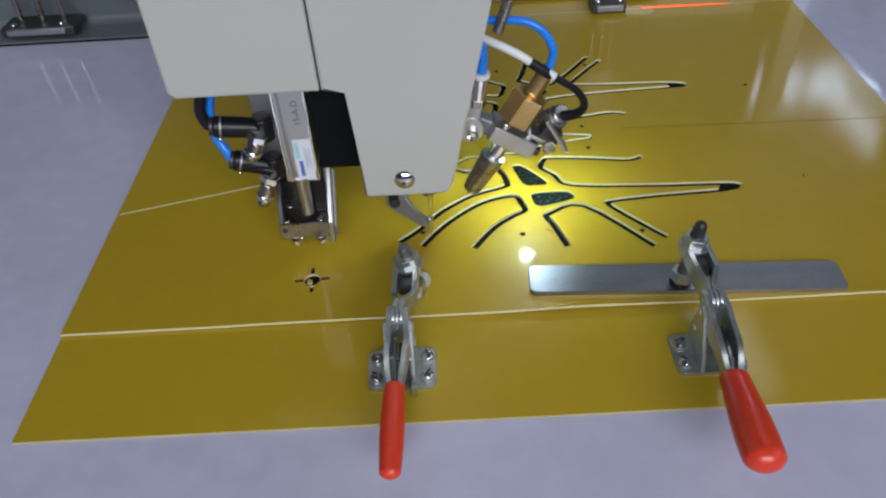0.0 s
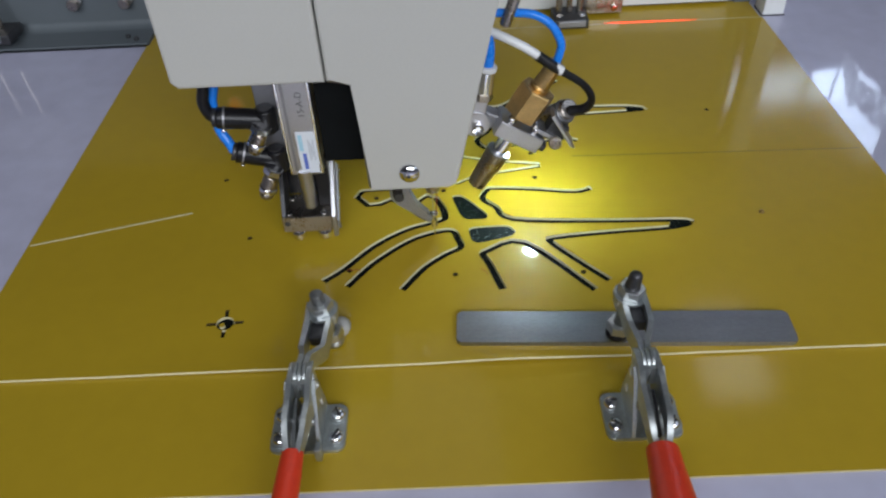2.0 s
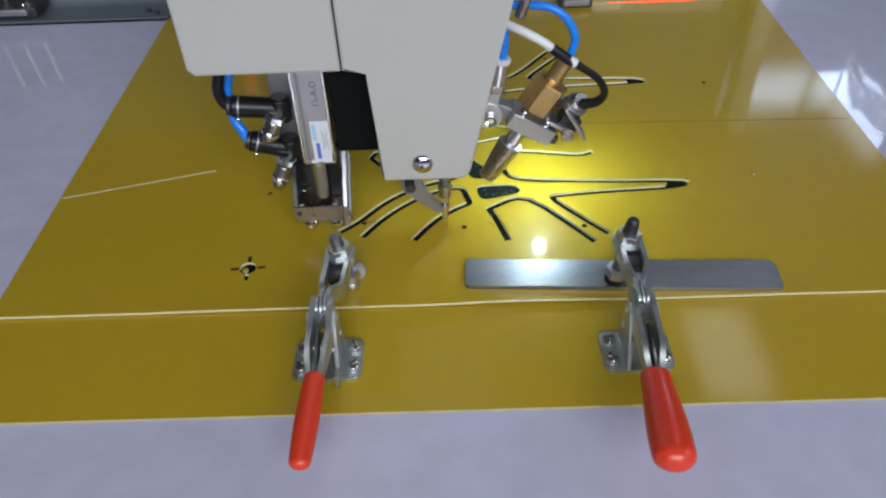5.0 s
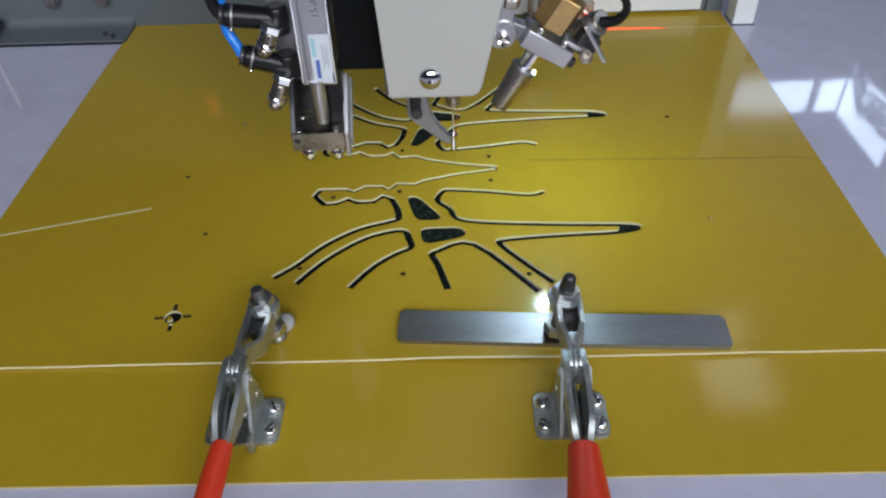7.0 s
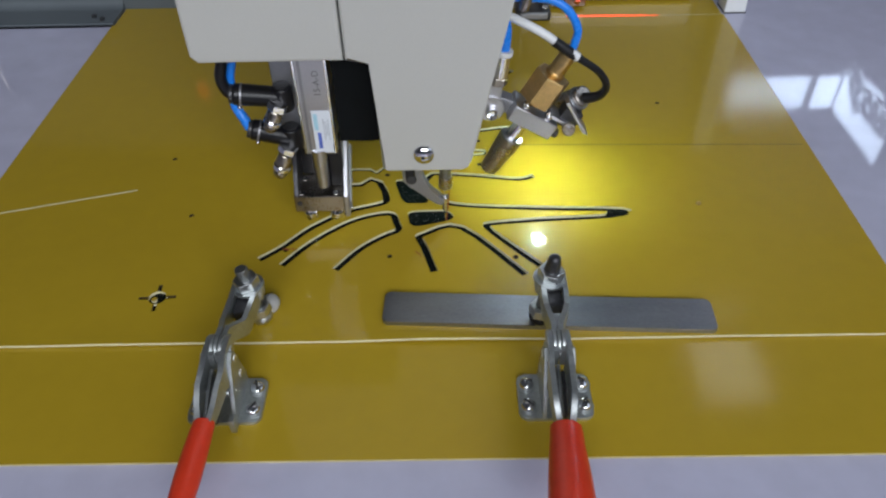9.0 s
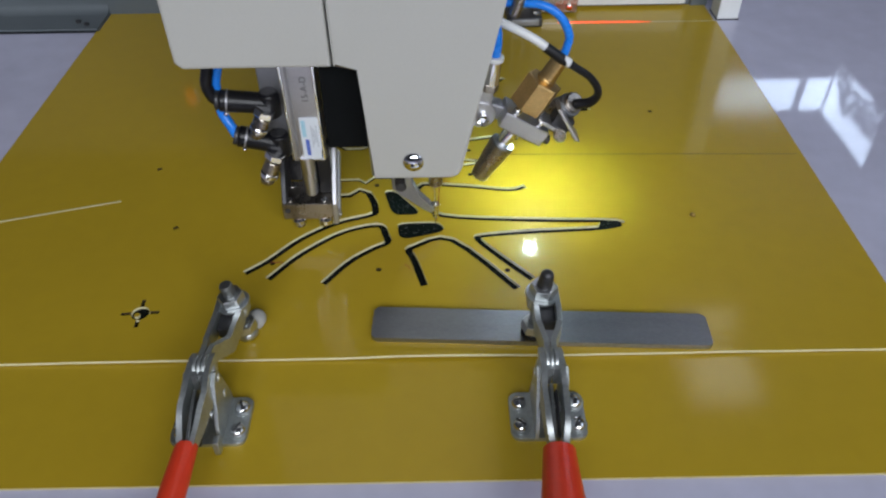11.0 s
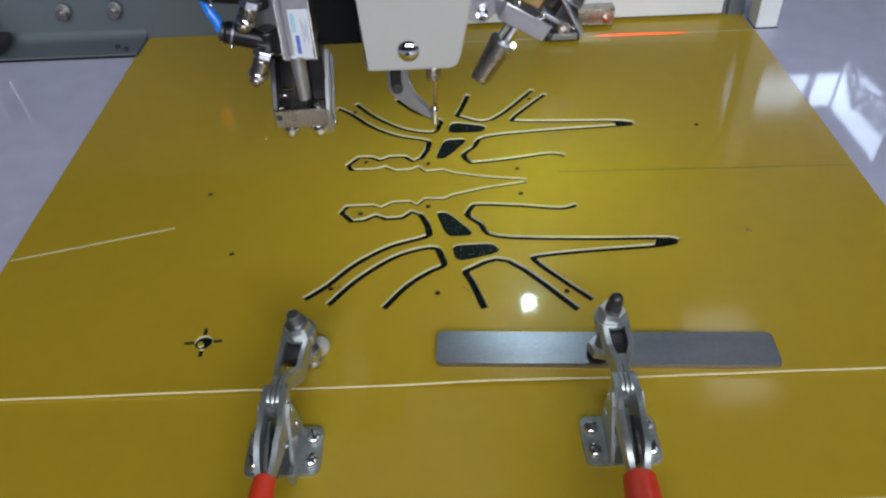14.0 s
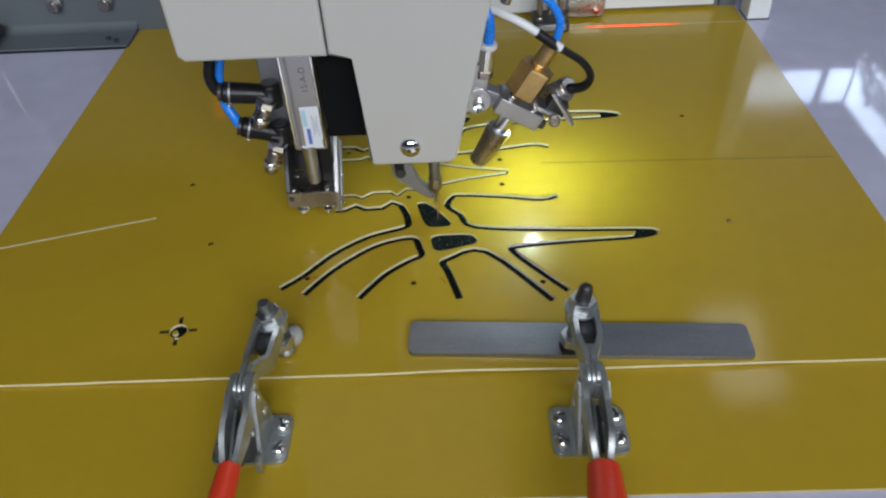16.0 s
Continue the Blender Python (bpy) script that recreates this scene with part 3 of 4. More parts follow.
    part("inner_lever", box((0.0016, 0.022, 0.0080), (g0.x * 0.45 + 0.0018, -0.0125, 0.0190), 0.0006, (20, 0, 0)), DARK, c)
    part("pivot_pin", cyl((-0.0072, 0.003, 0.031), (0.0072, 0.003, 0.031), 0.0024, seg=18), DULL_STEEL, c)
    part("link_pin", cyl((-0.0060, -0.009, 0.022), (0.0060, -0.009, 0.020), 0.0022, seg=18), DULL_STEEL, c)
    part("stop_tab", box((0.003, 0.005, 0.009), (0.0066, -0.0165, 0.006), 0.0005), ZINC, c)
    way = (g1 - g0).normalized()
    n = len(grip_radii)
    pts = [g0 + (g1 - g0) * k / (n - 1) for k in range(n)]
    r1 = grip_radii[-1]
    for k in range(1, 5):
        a = math.pi / 2 * k / 4.02
        pts.append(g1 + way * r1 * 0.75 * math.sin(a))
    radii = list(grip_radii) + [r1 * math.cos(math.pi / 2 * k / 4.02) for k in range(1, 5)]
    part("grip", tube(pts, 0.01, 4, 24, radii=radii, flat=0.8), RED, c, "red vinyl-dipped grip")
    return riding(c)


slim = toggle_clamp((-0.0755, -0.2120, -0.0022), "zinc-plated toggle clamp with a slim red grip and white rubber foot", (0.0030, 0.0535, 0.0423), (0.0080, 0.0545, 0.0030), BRIGHT, 0.0050,
             ((-0.002, -0.026, 0.020), (-0.003, -0.0735, 0.0200)), (0.0050, 0.0055, 0.0058, 0.0059, 0.0056, 0.0050))
part("rubber_foot", ball((0.0108, 0.0632, 0.0058), 0.0054, (1.0, 1.15, 0.85), bm=cyl((0.0085, 0.0565, 0.0055), (0.0106, 0.0618, 0.0058), 0.0036, 0.0052, seg=18)), RUBBER, slim, "white rubber foot")
toggle_clamp((0.0866, -0.2120, -0.0022), "zinc-plated toggle clamp with thick red grip, pressing the steel bar", (0.0017, 0.0475, 0.0505), (-0.0034, 0.0485, 0.0056), BLACK, 0.005,
             ((-0.0003, -0.033, 0.022), (-0.0036, -0.0800, 0.0275)), (0.0072, 0.0078, 0.0086, 0.0094, 0.0098, 0.0096))

# ----------------------------------------------------- carriage at the back
beam = thing("carriage_beam", (0, 0.27, TOP), "blue-grey painted carriage beam behind the template board", "machine beam")
part("face_plate", box((0.90, 0.019, 0.163), (-0.17, -0.0035, 0.0822), 0.0005), GREY, beam)
fold = [(-0.049, 0.0004), (-0.049, 0.0034), (-0.030, 0.0036)] + [(-0.0215 + 0.0085 * math.sin(a), 0.0121 - 0.0085 * math.cos(a)) for a in (math.pi / 2 * k / 8 for k in range(9))] + [(-0.0131, 0.0150), (-0.0131, 0.0004)]
part("lip", plate(fold, 0, -0.70, -0.2745), GREY, beam, "low folded sheet-metal lip")
# black strip that draws the shadow along the lip's front edge
part("lip_shadow_strip", box((0.425, 0.0020, 0.0012), (-0.487, -0.0496, 0.0010)), MATT_BLACK, beam)
part("clamp_strip", box((0.26, 0.006, 0.026), (0.14, -0.0165, 0.0174), 0.001), WHITE, beam, "white cover strip")
for x in (-0.3433, -0.2954):
    part("stud", cyl((x, -0.0130, 0.0308), (x, -0.0250, 0.0308), 0.0052, seg=20, bevel=0.0008), NICKEL, beam, "round nickel stud")
    part("stud_collar", cyl((x, -0.0130, 0.0335), (x, -0.0190, 0.0335), 0.0068, seg=20, bevel=0.0008), DULL_ALU, beam)
signal = part("signal_lamp", box((0.0160, 0.0036, 0.0280), (-0.2185, -0.0147, 0.0950), 0.0012), NICKEL, beam, "small red signal lamp in a nickel bezel")
part("lens", ball((-0.2185, -0.0165, 0.0950), 0.0058, (1, 0.5, 2.0), seg=16), SIGNAL, signal, "glowing red lens")
for x, y in ((-0.2960, -0.036), (-0.2865, -0.042)):
    part("small_screw", cyl((x, y, 0.0036), (x, y, 0.0062), 0.0022, seg=12, bevel=0.0003), DARK, beam)
riding(beam)
post = thing("guide_post", (0.303, 0.2345, TOP), "white square guide post standing on the table", "post")
part("post_body", box((0.0195, 0.021, 0.16), (0, 0, 0.0806), 0.001), WHITE, post)
part("foot_gasket", box((0.0205, 0.022, 0.0012), (0, 0, 0.0007)), DARK, post)
part("dark_side_plate", box((0.016, 0.006, 0.15), (-0.019, 0.022, 0.0755), 0.001), GREY, post)
riding(post)


def rail_clamp(at, label, w):
    c = thing("rail_clamp", at, label, "clamp", "clamps on the rail")
    part("jaw", box((w, 0.030, 0.009), (0, 0, 0.0047), 0.0012), DARK, c)
    part("jaw_front", box((w * 0.8, 0.004, 0.006), (0, -0.0165, 0.0062), 0.001), DULL_ALU, c)
    for x in (-0.33, 0.33):
        part("screw", cyl((x * w, -0.009, 0.0092), (x * w, -0.009, 0.0115), 0.0028, seg=14, bevel=0.0005), CHROME, c)
    for x in (-0.3, 0, 0.3):
        part("rod", cyl((x * w, 0.004, 0.0092), (x * w, 0.010, 0.075), 0.0028, seg=14), NICKEL, c)
    part("cylinder_block", box((w * 1.05, 0.024, 0.05), (0, 0.016, 0.092), 0.002), DULL_ALU, c)
    return riding(c)


rail_clamp((0.1148, 0.222, 0), "black rail clamp with chrome rods gripping the board", 0.031)
rail_clamp((-0.432, 0.232, TOP + 0.009), "dark rail clamp with three chrome rods on the lip", 0.070)
stop = thing("stop_block", (0.149, 0.2430, 0), "brownish nickel stop block beside the rail clamp", "stop block")
part("block", box((0.034, 0.014, 0.016), (0, 0, 0.0085), 0.001), NICKEL, stop)
part("screw", cyl((0.009, -0.0070, 0.006), (0.009, -0.0095, 0.006), 0.003, seg=14, bevel=0.0005), CHROME, stop)
riding(stop)

# ------------------------------------------------------------ sewing head
arm = thing("machine_arm", (-0.05, 0.25, 0.40), "cream-painted machine arm carrying the sewing head", "machine arm")
part("arm_body", box((0.16, 0.62, 0.16), (0, 0.05, 0), 0.012), PAINT, arm)
part("column", box((0.20, 0.16, 0.80), (0, 0.44, -0.003), 0.012), PAINT, arm)

head = thing("sewing_machine", (0, 0, 0), "cream-painted sewing machine head with needle, presser foot, air fittings", "sewing machine")
FY = -0.1253

# covers, with a narrow gap between the two
cover = part("side_cover", plate([(-0.1340, 0.1255), (-0.0619, 0.1255), (-0.0637, 0.40), (-0.1384, 0.40), (-0.1376, 0.129)], 1, FY, -0.055, bevel=0.0016), PAINT, head, "cream side cover")
face_outline = [(-0.0610, 0.1256), (-0.0478, 0.1256), (-0.0468, 0.0600), (-0.0446, 0.0579), (-0.0030, 0.0579), (0.0005, 0.0596), (0.0023, 0.0635), (0.0228, 0.1598), (0.0340, 0.212), (0.0340, 0.40), (-0.0632, 0.40)]
face = part("face_cover", plate(face_outline, 1, FY, -0.066, bevel=0.0016), PAINT, head, "cream face cover, tapering to the needle")
part("gap_filler", box((0.003, 0.06, 0.27), (-0.0620, -0.088, 0.262)), MATT_BLACK, head)
bm = ball((-0.0239, FY, 0.0692), 0.0060, (1, 0.55, 1), seg=28)
bs = part("cover_screw", bm, CHROME, face, "domed chrome cross-head screw")
part("screw_recess", ball((-0.0243, FY - 0.0031, 0.0690), 0.0012, (1, 0.4, 1), seg=12), DARK, bs)

# black panel behind the cylinder
part("back_panel", box((0.0290, 0.020, 0.09), (-0.0585, -0.0895, 0.1065), 0.0008), MATT_BLACK, head, "matt black panel")

# air cylinder with label
cy = part("air_cylinder", box((0.0185, 0.024, 0.12), (-0.0842, -0.0885, 0.1135), 0.0008), ALU, head, "aluminium air cylinder")
part("groove", box((0.0016, 0.0010, 0.112), (-0.0900, -0.1006, 0.1130)), DULL_ALU, cy, smooth=False)
part("edge_rail", box((0.0013, 0.0016, 0.118), (-0.0930, -0.1010, 0.1140), 0.0004), CHROME, cy)
part("edge_rail", box((0.0013, 0.0016, 0.118), (-0.0756, -0.1010, 0.1140), 0.0004), CHROME, cy)
part("mounting_plate", box((0.0140, 0.014, 0.118), (-0.1005, -0.0860, 0.1120), 0.0008), DULL_ALU, cy, "dull grey mounting plate")
lab = part("maker_label", box((0.0114, 0.0003, 0.0276), (-0.0813, -0.1007, 0.0689)), STICKER, cy, "white paper label with blue print", smooth=False)
part("print_bar", box((0.0021, 0.0002, 0.0105), (-0.0838, -0.1010, 0.0632)), BLUE_INK, lab, smooth=False)
part("print_bar", box((0.0022, 0.0002, 0.0105), (-0.0850, -0.1010, 0.0755)), CYAN_INK, lab, smooth=False)
for k in range(4):
    part("print_bar", box((0.0004, 0.0002, 0.014 - 0.003 * (k % 3)), (-0.0808 + 0.0009 * k, -0.1010, 0.0705)), PALE_PRINT, lab, smooth=False)
part("print_bar", box((0.0007, 0.0002, 0.0050), (-0.0764, -0.1010, 0.0583)), INK, lab, smooth=False)


def lettering(text, size, m, mat, parent, name="lettering"):
    cu = bpy.data.curves.new(name, "FONT")
    cu.body, cu.size, cu.extrude, cu.align_x, cu.align_y = text, size, 0.00008, "CENTER", "CENTER"
    tmp = new("tmp", cu)
    me = bpy.data.meshes.new_from_object(tmp.evaluated_get(bpy.context.evaluated_depsgraph_get()))
    bpy.data.objects.remove(tmp)
    me.materials.append(mat)
    ob = new(name, me)
    ob.parent, ob.matrix_local = parent, m
    return ob


lettering("15-A-D", 0.0052, pose(-0.0816, -0.1008, 0.0997, 90, -90, 0), PRINT, cy)
# rods and end bracket
part("piston_rod", cyl((-0.0862, -0.0985, 0.056), (-0.0862, -0.0985, 0.030), 0.0042, seg=24), ALU, head, "bright steel piston rod")
part("guide_block", box((0.009, 0.012, 0.036), (-0.0780, -0.0890, 0.0440), 0.001), BLACK, head)
br = part("end_bracket", box((0.0300, 0.024, 0.0114), (-0.0893, -0.0937, 0.0205), 0.0008), NICKEL, head, "warm nickel end bracket")
for x, y in ((-0.1000, -0.1015), (-0.0790, -0.1015), (-0.1000, -0.0870)):
    socket_screw("cap_screw", (x, y, 0.0258), 0.0022, 0.0010, (0, 0, 1), br, CHROME)
socket_screw("cap_screw", (-0.1010, -0.1057, 0.0215), 0.0017, 0.0006, (0, -1, 0), br, DARK)
for x in (-0.0962, -0.0800):
    part("hex_bolt", cyl((x, -0.1018, 0.0150), (x, -0.1018, 0.0076), 0.0046, seg=20, bevel=0.0022), CHROME, br)
part("bracket_wing", plate([(-0.1050, 0.0258), (-0.084, 0.0258), (-0.074, 0.060), (-0.086, 0.060)], 0, -0.1040, -0.1012, bevel=0.0004), DARK, br)
part("back_shield", box((0.026, 0.004, 0.040), (-0.0890, -0.0800, 0.0460), 0.0008), BLACK, br)
pl = part("slide_plate", plate([(-0.1062, 0.0262), (-0.0840, 0.0520), (-0.0740, 0.0430), (-0.0860, 0.0230), (-0.1066, 0.0115)], 0, -0.0742, -0.0712, bevel=0.0006), ALU, head, "aluminium slide plate")
part("slide_rail", plate([(-0.1040, 0.0215), (-0.0810, 0.0475), (-0.0780, 0.0445), (-0.1040, 0.0165)], 0, -0.0712, -0.0698, bevel=0.0005), DULL_ALU, head)
for y in (-0.1015, -0.0910, -0.0800):
    socket_screw("cap_screw", (-0.0712, y, 0.0150 + (y + 0.1015) * 1.25), 0.0021, 0.0014, (1, 0, 0), pl, CHROME)

# flow-control fittings and tubes
def fitting(name, corner, sleeve, knob, y):
    f = part(name, cyl((corner[0], y, corner[1] - 0.0075), (corner[0], y, corner[1] + 0.0070), 0.0057, seg=24, bevel=0.0012), BLACK, head, "black push-in elbow fitting")
    a, b = (corner[0], y, corner[1]), (sleeve[0], y - 0.003, sleeve[1])
    part("elbow_cap", cyl((corner[0], y, corner[1] + 0.0070), (corner[0], y, corner[1] + 0.0078), 0.0042, seg=20), DARK, f)
    part("sleeve", cyl(a, b, 0.0056, 0.0060, seg=24, bevel=0.001), BLACK, f)
    w = (Vector(b) - Vector(a)).normalized()
    part("release_ring", cyl(Vector(b), Vector(b) + w * 0.0022, 0.0052, seg=20, bevel=0.0005), DARK, f)
    part("cable_tie", cyl(Vector(b) - w * 0.0046, Vector(b) - w * 0.0036, 0.0063, seg=20), DULL_ALU, f)
    part("tie_end", ball(Vector(b) - w * 0.0030 + Vector((0, -0.003, -0.0062)), 0.0012), CHROME, f)
    p, q = Vector((knob[0][0], y - 0.007, knob[0][1])), Vector((knob[1][0], y - 0.009, knob[1][1]))
    part("knob_nut", hexagon(p, 0.0056, 0.0040, q - p), CHROME, f)
    d = q - p
    part("knob_body", cyl(p + d * 0.25, p + d * 0.62, 0.0044, 0.0048, seg=20, bevel=0.0006), NICKEL, f)
    part("knob_ring", cyl(p + d * 0.62, p + d * 0.78, 0.0052, seg=20, bevel=0.0006), CHROME, f)
    part("knob_tip", ball(p + d * 0.88, 0.0040, (1, 1, 0.9)), NICKEL, f)


fitting("upper_fitting", (-0.1010, 0.0920), (-0.1268, 0.0962), ((-0.1022, 0.0922), (-0.1090, 0.0772)), -0.101)
fitting("lower_fitting", (-0.0996, 0.0660), (-0.1210, 0.0738), ((-0.1008, 0.0645), (-0.1090, 0.0455)), -0.101)
part("black_tube", tube([(-0.1275, -0.104, 0.0962), (-0.1300, -0.104, 0.0985), (-0.1318, -0.1035, 0.1055), (-0.1296, -0.103, 0.1145), (-0.1265, -0.100, 0.130)], 0.0031), BLACK, head)
part("blue_tube", tube([(-0.1218, -0.104, 0.0745), (-0.1240, -0.103, 0.0795), (-0.1280, -0.1005, 0.0875), (-0.1289, -0.098, 0.1020), (-0.1258, -0.097, 0.1135), (-0.1225, -0.095, 0.132)], 0.0028), BLUE, head)

# ------- blower nozzle, brass union, lamp
AY = -0.080
ax = Vector((0.0477, 0, 0.0817)).normalized()
side = Vector((ax.z, 0, -ax.x))
tip = Vector((0.0140, AY, 0.0262))


def along(d, s=0.0, y=0.0):
    return tip + ax * d + side * s + Vector((0, y, 0))


nz = part("nozzle", cyl(along(0), along(0.0270), 0.0054, 0.0076, seg=28, bevel=0.0006), NICKEL, head, "tapered nickel nozzle")
part("nozzle_neck", cyl(along(0.027), along(0.041), 0.0048, seg=24, bevel=0.0005), CHROME, nz)
part("nozzle_collar", cyl(along(0.0262), along(0.0285), 0.0077, seg=28, bevel=0.0006), STEEL, nz)
blk = part("nozzle_block", box((0.0290, 0.019, 0.0105), along(0.0458, 0.0020), 0.0008, (0, 30.3, 0)), ALU, head, "aluminium clamping block")
for s in (-0.008, 0.0075):
    socket_screw("cap_screw", along(0.0510, s + 0.002, -0.005), 0.0027, 0.0030, ax, blk, CHROME)
socket_screw("cap_screw", along(0.0440, 0.0178, -0.003), 0.0030, 0.0034, side, blk, DARK)
un = part("brass_union", hexagon(along(0.0552, -0.0015), 0.0109, 0.0195, ax, bevel=0.0010), BRASS, head, "hexagonal brass union")
part("union_neck", cyl(along(0.0745, -0.0015), along(0.0930, -0.0015), 0.0050, 0.0046, seg=24, bevel=0.0004), BRASS, un)
part("union_collar", cyl(along(0.0745, -0.0015), along(0.0770, -0.0015), 0.0056, seg=24, bevel=0.0006), BRASS, un)
n0 = along(0.092, -0.0015)
part("blue_tube", tube([n0, n0 + Vector((0.0015, 0, 0.0055)), (0.0612, -0.079, 0.1180), (0.0560, -0.078, 0.1275), (0.0460, -0.076, 0.1335), (0.0300, -0.070, 0.1325), (0.0100, -0.062, 0.1300)], 0.0023), BLUE, head, "blue air tube bent to the union")
part("white_tube", tube([(0.0080, -0.064, 0.127), (0.0260, -0.078, 0.1245), (0.0400, -0.084, 0.1195), (0.0490, -0.086, 0.1140)], 0.0024), WHITE_TUBE, head, "white cable sleeve")
wire = part("lamp_cable", tube([(0.0480, -0.086, 0.1146), (0.0575, -0.087, 0.1078), (0.0640, -0.087, 0.1035), (0.0745, -0.086, 0.0955), (0.0800, -0.084, 0.0855), (0.0770, -0.081, 0.0775), (0.0690, -0.078, 0.0745)], 0.0026, radii=[0.0029, 0.0028, 0.0021, 0.0021, 0.0022, 0.0028, 0.0032]), BLACK, head, "black lamp cable")
part("cable_tie", cyl((0.0575, -0.087, 0.1080), (0.0615, -0.087, 0.1053), 0.0027, seg=18), WHITE_TUBE, wire)
lampb = part("lamp_barrel", cyl((0.0690, -0.078, 0.0760), (0.0570, -0.0620, 0.0610), 0.0060, 0.0060, seg=28, bevel=0.0008), NICKEL, head, "small aluminium work lamp")
part("barrel_ring", cyl((0.0672, -0.0763, 0.0736), (0.0655, -0.0748, 0.0715), 0.0072, seg=28, bevel=0.0006), STEEL, lampb)
part("lens", cyl((0.0535, -0.0560, 0.0545), (0.0535, -0.0560, 0.0535), 0.0042, seg=20), LED, lampb, "glowing round LED lens")
part("lens_holder", cyl((0.0535, -0.0560, 0.0550), (0.0550, -0.0575, 0.0620), 0.0052, seg=20), DARK, lampb)
vb = part("lamp_bracket", plate([(0.0572, 0.0775), (0.0592, 0.0785), (0.0718, 0.0562), (0.0690, 0.0570)], 1, -0.0900, -0.0780, bevel=0.0004), ALU, head, "bent aluminium lamp bracket")
part("bracket_web", box((0.016, 0.014, 0.0025), (0.0560, -0.0805, 0.0640), 0.0005, (0, 30, 0)), ALU, vb)
part("bracket_body", box((0.012, 0.010, 0.012), (0.0610, -0.0800, 0.0640), 0.001, (0, 30, 0)), DARK, vb)
socket_screw("cap_screw", (0.0606, -0.0850, 0.0588), 0.0038, 0.0060, (-0.1, -1, 0.35), vb, NICKEL)
part("hinge_bar", box((0.024, 0.010, 0.009), (0.0270, -0.0760, 0.0700), 0.001, (0, 24, 0)), DULL_ALU, head)
pv = part("pivot_plate", cyl((0.0145, -0.0770, 0.0715), (0.0145, -0.0835, 0.0715), 0.0085, seg=28, bevel=0.0008), ALU, head, "round aluminium pivot plate")
part("pivot_stem", box((0.010, 0.006, 0.022), (0.0160, -0.0795, 0.0830), 0.0008, (0, 8, 0)), ALU, pv)
socket_screw("cap_screw", (0.0155, -0.0835, 0.0690), 0.0036, 0.0032, (0, -1, 0), pv, CHROME)
fit2 = part("tube_fitting", cyl((0.0195, -0.080, 0.0900), (0.0212, -0.080, 0.1045), 0.0046, seg=20, bevel=0.0006), CHROME, head, "chrome push-in fitting")
part("fitting_ring", cyl((0.0211, -0.080, 0.1040), (0.0214, -0.080, 0.1070), 0.0053, seg=20, bevel=0.0005), WHITE_TUBE, fit2)
part("fitting_nut", hexagon((0.0188, -0.080, 0.0860), 0.0052, 0.0050, (0.1, 0, 1)), NICKEL, fit2)
part("blue_tube", tube([(0.0213, -0.080, 0.1055), (0.0222, -0.080, 0.1130), (0.0215, -0.078, 0.1220), (0.0150, -0.072, 0.1350)], 0.0030), BLUE, head)
part("rear_rod", cyl((0.0310, -0.074, 0.1270), (0.0420, -0.074, 0.1600), 0.0031, seg=18, bevel=0.0008), NICKEL, head)

# ------- presser foot and needle
part("presser_bar", cyl((-0.0330, -0.0930, 0.066), (-0.0330, -0.0930, 0.030), 0.0042, seg=20), DARK, head)
foot_outline = [(-0.0388, 0.0520), (-0.0382, 0.0315), (-0.0345, 0.0280), (-0.0304, 0.0248), (-0.0201, 0.0150), (-0.0152, 0.0126), (-0.0140, 0.0150), (-0.0146, 0.0176), (-0.0171, 0.0184), (-0.0222, 0.0262), (-0.0272, 0.0350), (-0.0270, 0.0520)]
pf = part("presser_foot", plate(foot_outline, 1, -0.0998, -0.0940, bevel=0.0011), DULL_ALU, head, "bent steel presser foot")
part("foot_clamp", box((0.0060, 0.0030, 0.0180), (-0.0335, -0.1006, 0.0440), 0.0008), BLACK, pf, "black slot of the foot stem")
part("foot_screw", cyl((-0.0330, -0.0998, 0.0345), (-0.0330, -0.1022, 0.0345), 0.0032, seg=18, bevel=0.0005), DARK, pf)
guide = part("needle_guide", cyl((-0.0129, -0.0968, 0.0176), (-0.0129, -0.0968, 0.0078), 0.0021, 0.0019, seg=18, bevel=0.0004), CHROME, pf, "small chrome needle guide")
part("guide_lip", cyl((-0.0129, -0.0968, 0.0168), (-0.0129, -0.0968, 0.0182), 0.0026, seg=18, bevel=0.0004), CHROME, guide)
nb = part("needle_bar", cyl((-0.0125, -0.0968, 0.085), (-0.0125, -0.0968, 0.042), 0.0036, seg=20), DULL_STEEL, head, "dull steel needle bar")
part("needle_clamp", cyl((-0.0125, -0.0968, 0.046), (-0.0125, -0.0968, 0.0375), 0.0043, seg=20, bevel=0.0008), NICKEL, nb)
part("needle", cyl((-0.0129, -0.0968, 0.0375), (-0.0129, -0.0968, 0.0030), 0.00065, 0.0005, seg=10), CHROME, nb)
part("thread", tube([(-0.0098, -0.0985, 0.060), (-0.0104, -0.0985, 0.035), (-0.0119, -0.0978, 0.0165), (-0.0127, -0.0972, 0.0100)], 0.00022, 4, 6), THREAD, nb, "orange sewing thread")

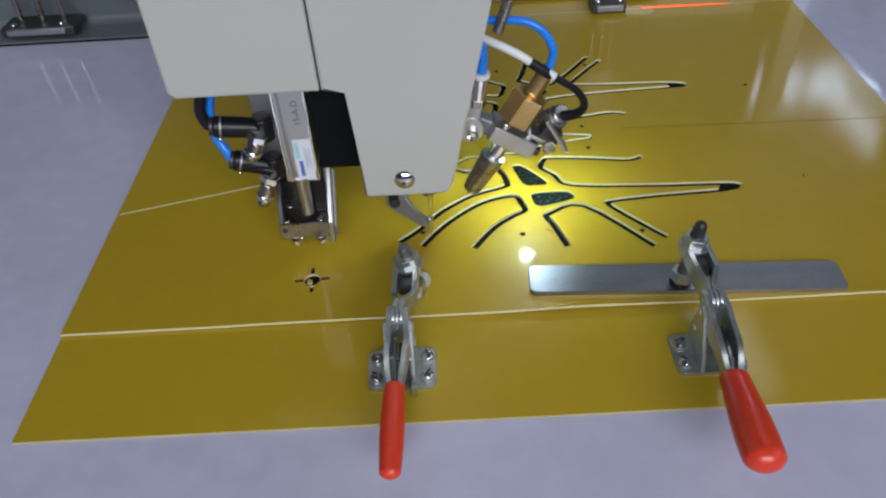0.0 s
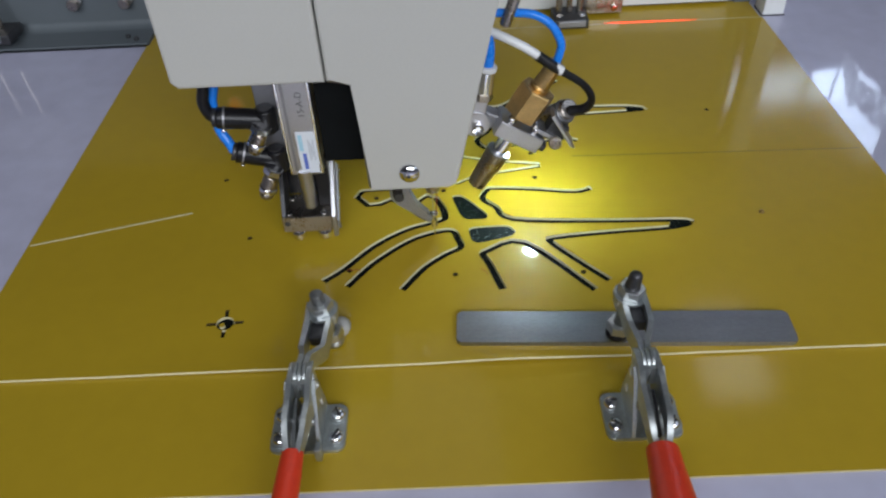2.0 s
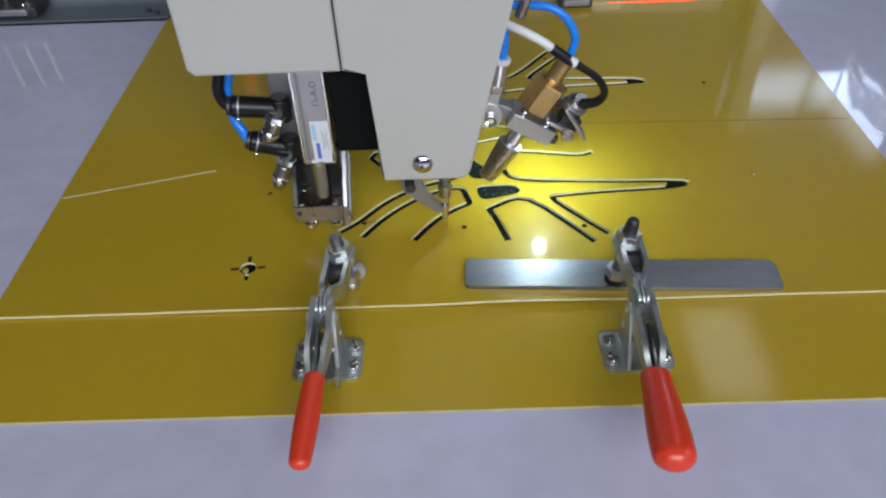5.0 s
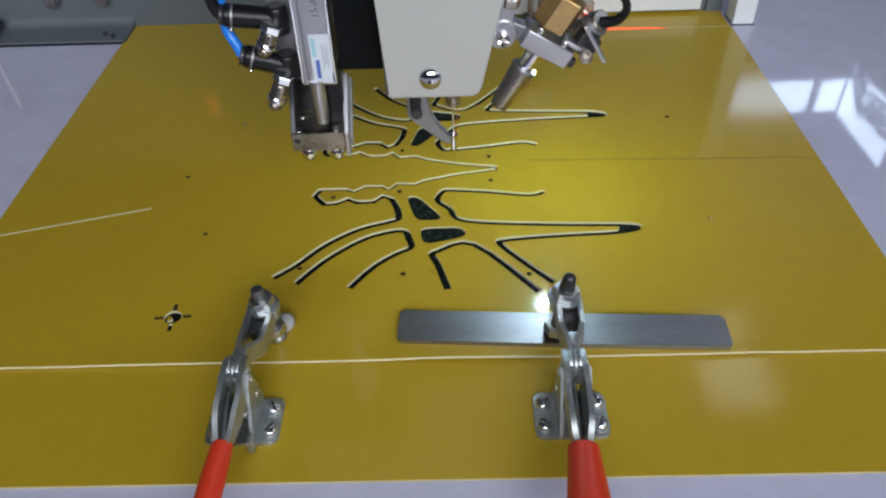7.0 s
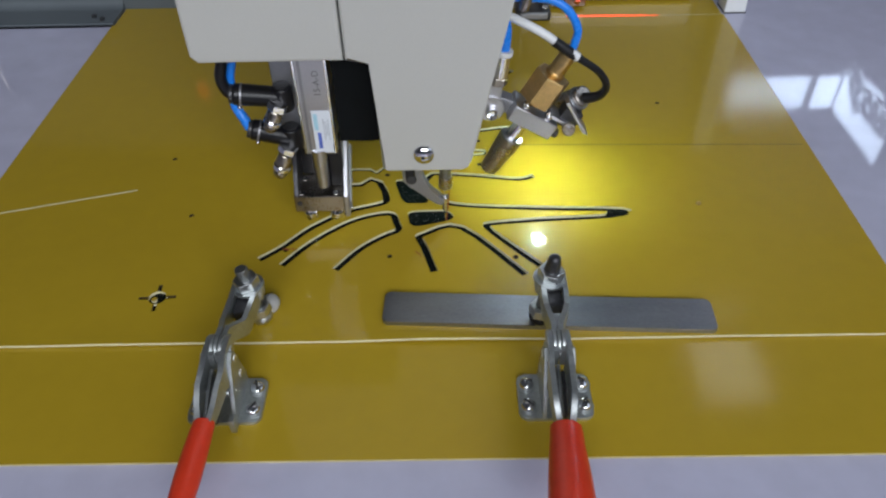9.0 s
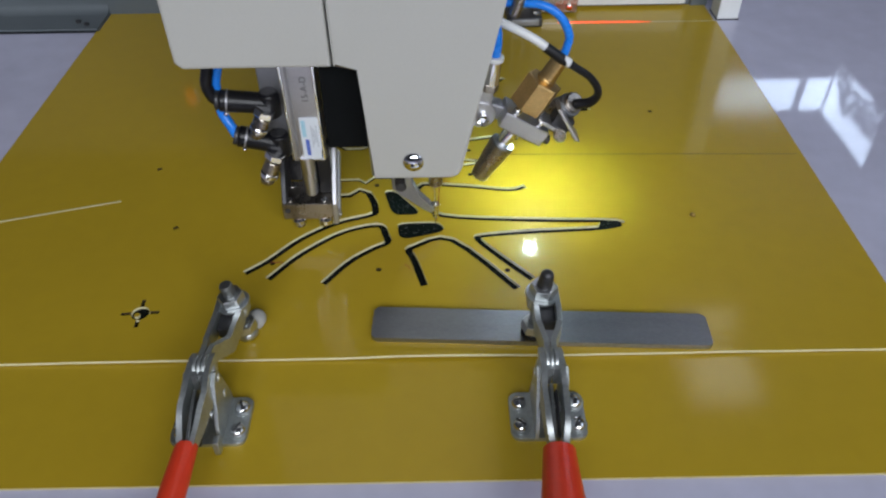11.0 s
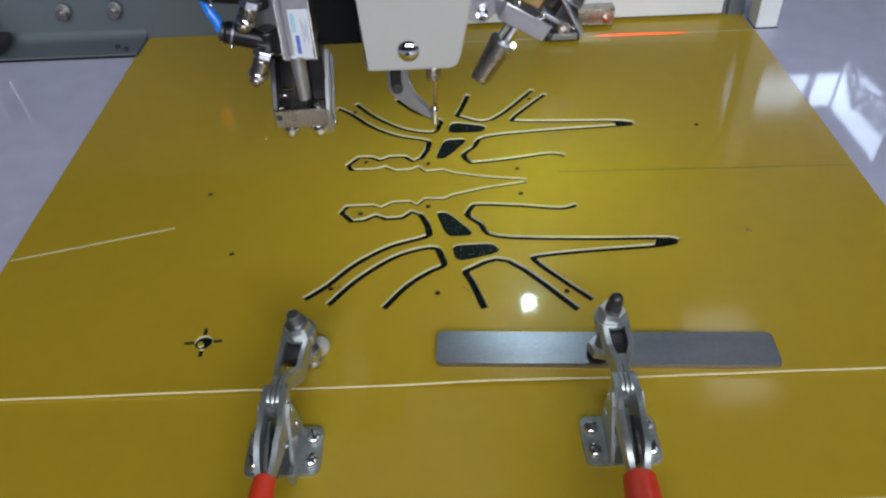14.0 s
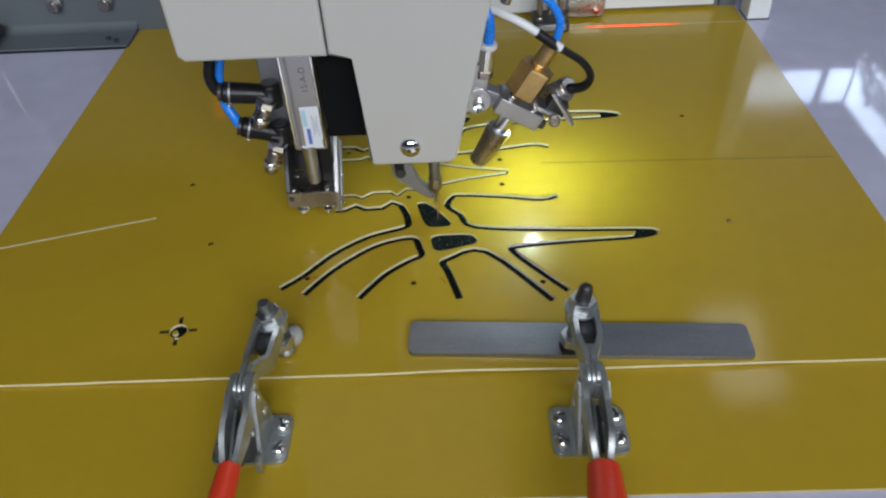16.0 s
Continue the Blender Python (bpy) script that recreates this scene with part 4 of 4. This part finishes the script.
# --------------------------------------------------------------- movement
# seconds, the head's place over the board, and its lift
RIDE = [
    (0.0, -0.0457, -0.0118), (0.5, -0.0376, -0.0001), (1.0, -0.0263, 0.0106), (1.5, -0.0136, 0.0195), (2.0, 0.0008, 0.0260), (2.5, 0.0132, 0.0245),
    (3.0, 0.0127, 0.0103), (3.5, 0.0, 0.0), (6.0, 0.0017, -0.0105), (6.5, 0.0019, -0.0101), (6.6, 0.0024, -0.0095), (6.7, 0.0200, 0.0070), (6.8, 0.0440, 0.0270), (7.0, 0.0445, 0.0275), (7.5, 0.0447, 0.0275),
    (8.0, 0.0446, 0.0313), (8.5, 0.0393, 0.0316), (9.0, 0.0463, 0.0235), (11.5, 0.0463, 0.0282), (12.0, 0.0464, 0.0283), (12.5, 0.0473, 0.0278),
    (13.0, 0.0578, 0.0280), (13.3, 0.0560, 0.0300), (13.5, 0.0269, 0.0509), (13.7, 0.0180, 0.0545), (14.0, 0.0149, 0.0557), (14.5, 0.0149, 0.0577), (15.0, 0.0131, 0.0578), (15.5, 0.0146, 0.0601), (16.0, 0.0260, 0.0490),
]
LIFT = [
    (0.0, 0.0), (6.5, 0.0), (6.6, 0.004), (6.7, 0.018), (6.8, 0.030), (6.9, 0.043), (7.0, 0.0555), (7.5, 0.0544), (7.6, 0.045), (7.7, 0.031), (7.8, 0.019), (7.9, 0.008), (8.0, 0.0),
    (13.0, 0.0008), (13.3, 0.002), (13.4, 0.008), (13.5, 0.0259), (13.7, 0.052), (14.0, 0.0661), (14.2, 0.062), (14.4, 0.042), (14.5, 0.0298), (14.7, 0.014), (15.0, 0.0046), (15.5, 0.0039), (16.0, 0.0048),
]
NEEDLE = [(0.0, 0.0), (0.5, 0.0), (1.0, -0.006), (1.5, -0.004), (2.0, -0.002), (2.5, -0.004), (3.0, -0.012), (3.5, -0.016), (6.0, -0.004), (6.5, 0.0), (7.0, 0.0), (8.0, 0.0), (8.5, -0.014), (9.0, -0.012), (11.5, -0.004), (12.0, -0.010), (12.5, 0.0), (13.5, 0.0), (14.5, 0.0), (15.0, -0.002), (15.5, -0.008), (16.0, -0.018)]


def motions():
    for ob, at, turn in MOVING:
        walk(ob, [(t, pose(at.x - x, at.y - y, at.z, 0, 0, math.degrees(turn))) for t, x, y in RIDE])
    walk(head, [(t, pose(0, 0, z)) for t, z in LIFT])
    walk(nb, [(t, pose(0, 0, z)) for t, z in NEEDLE])


motions()
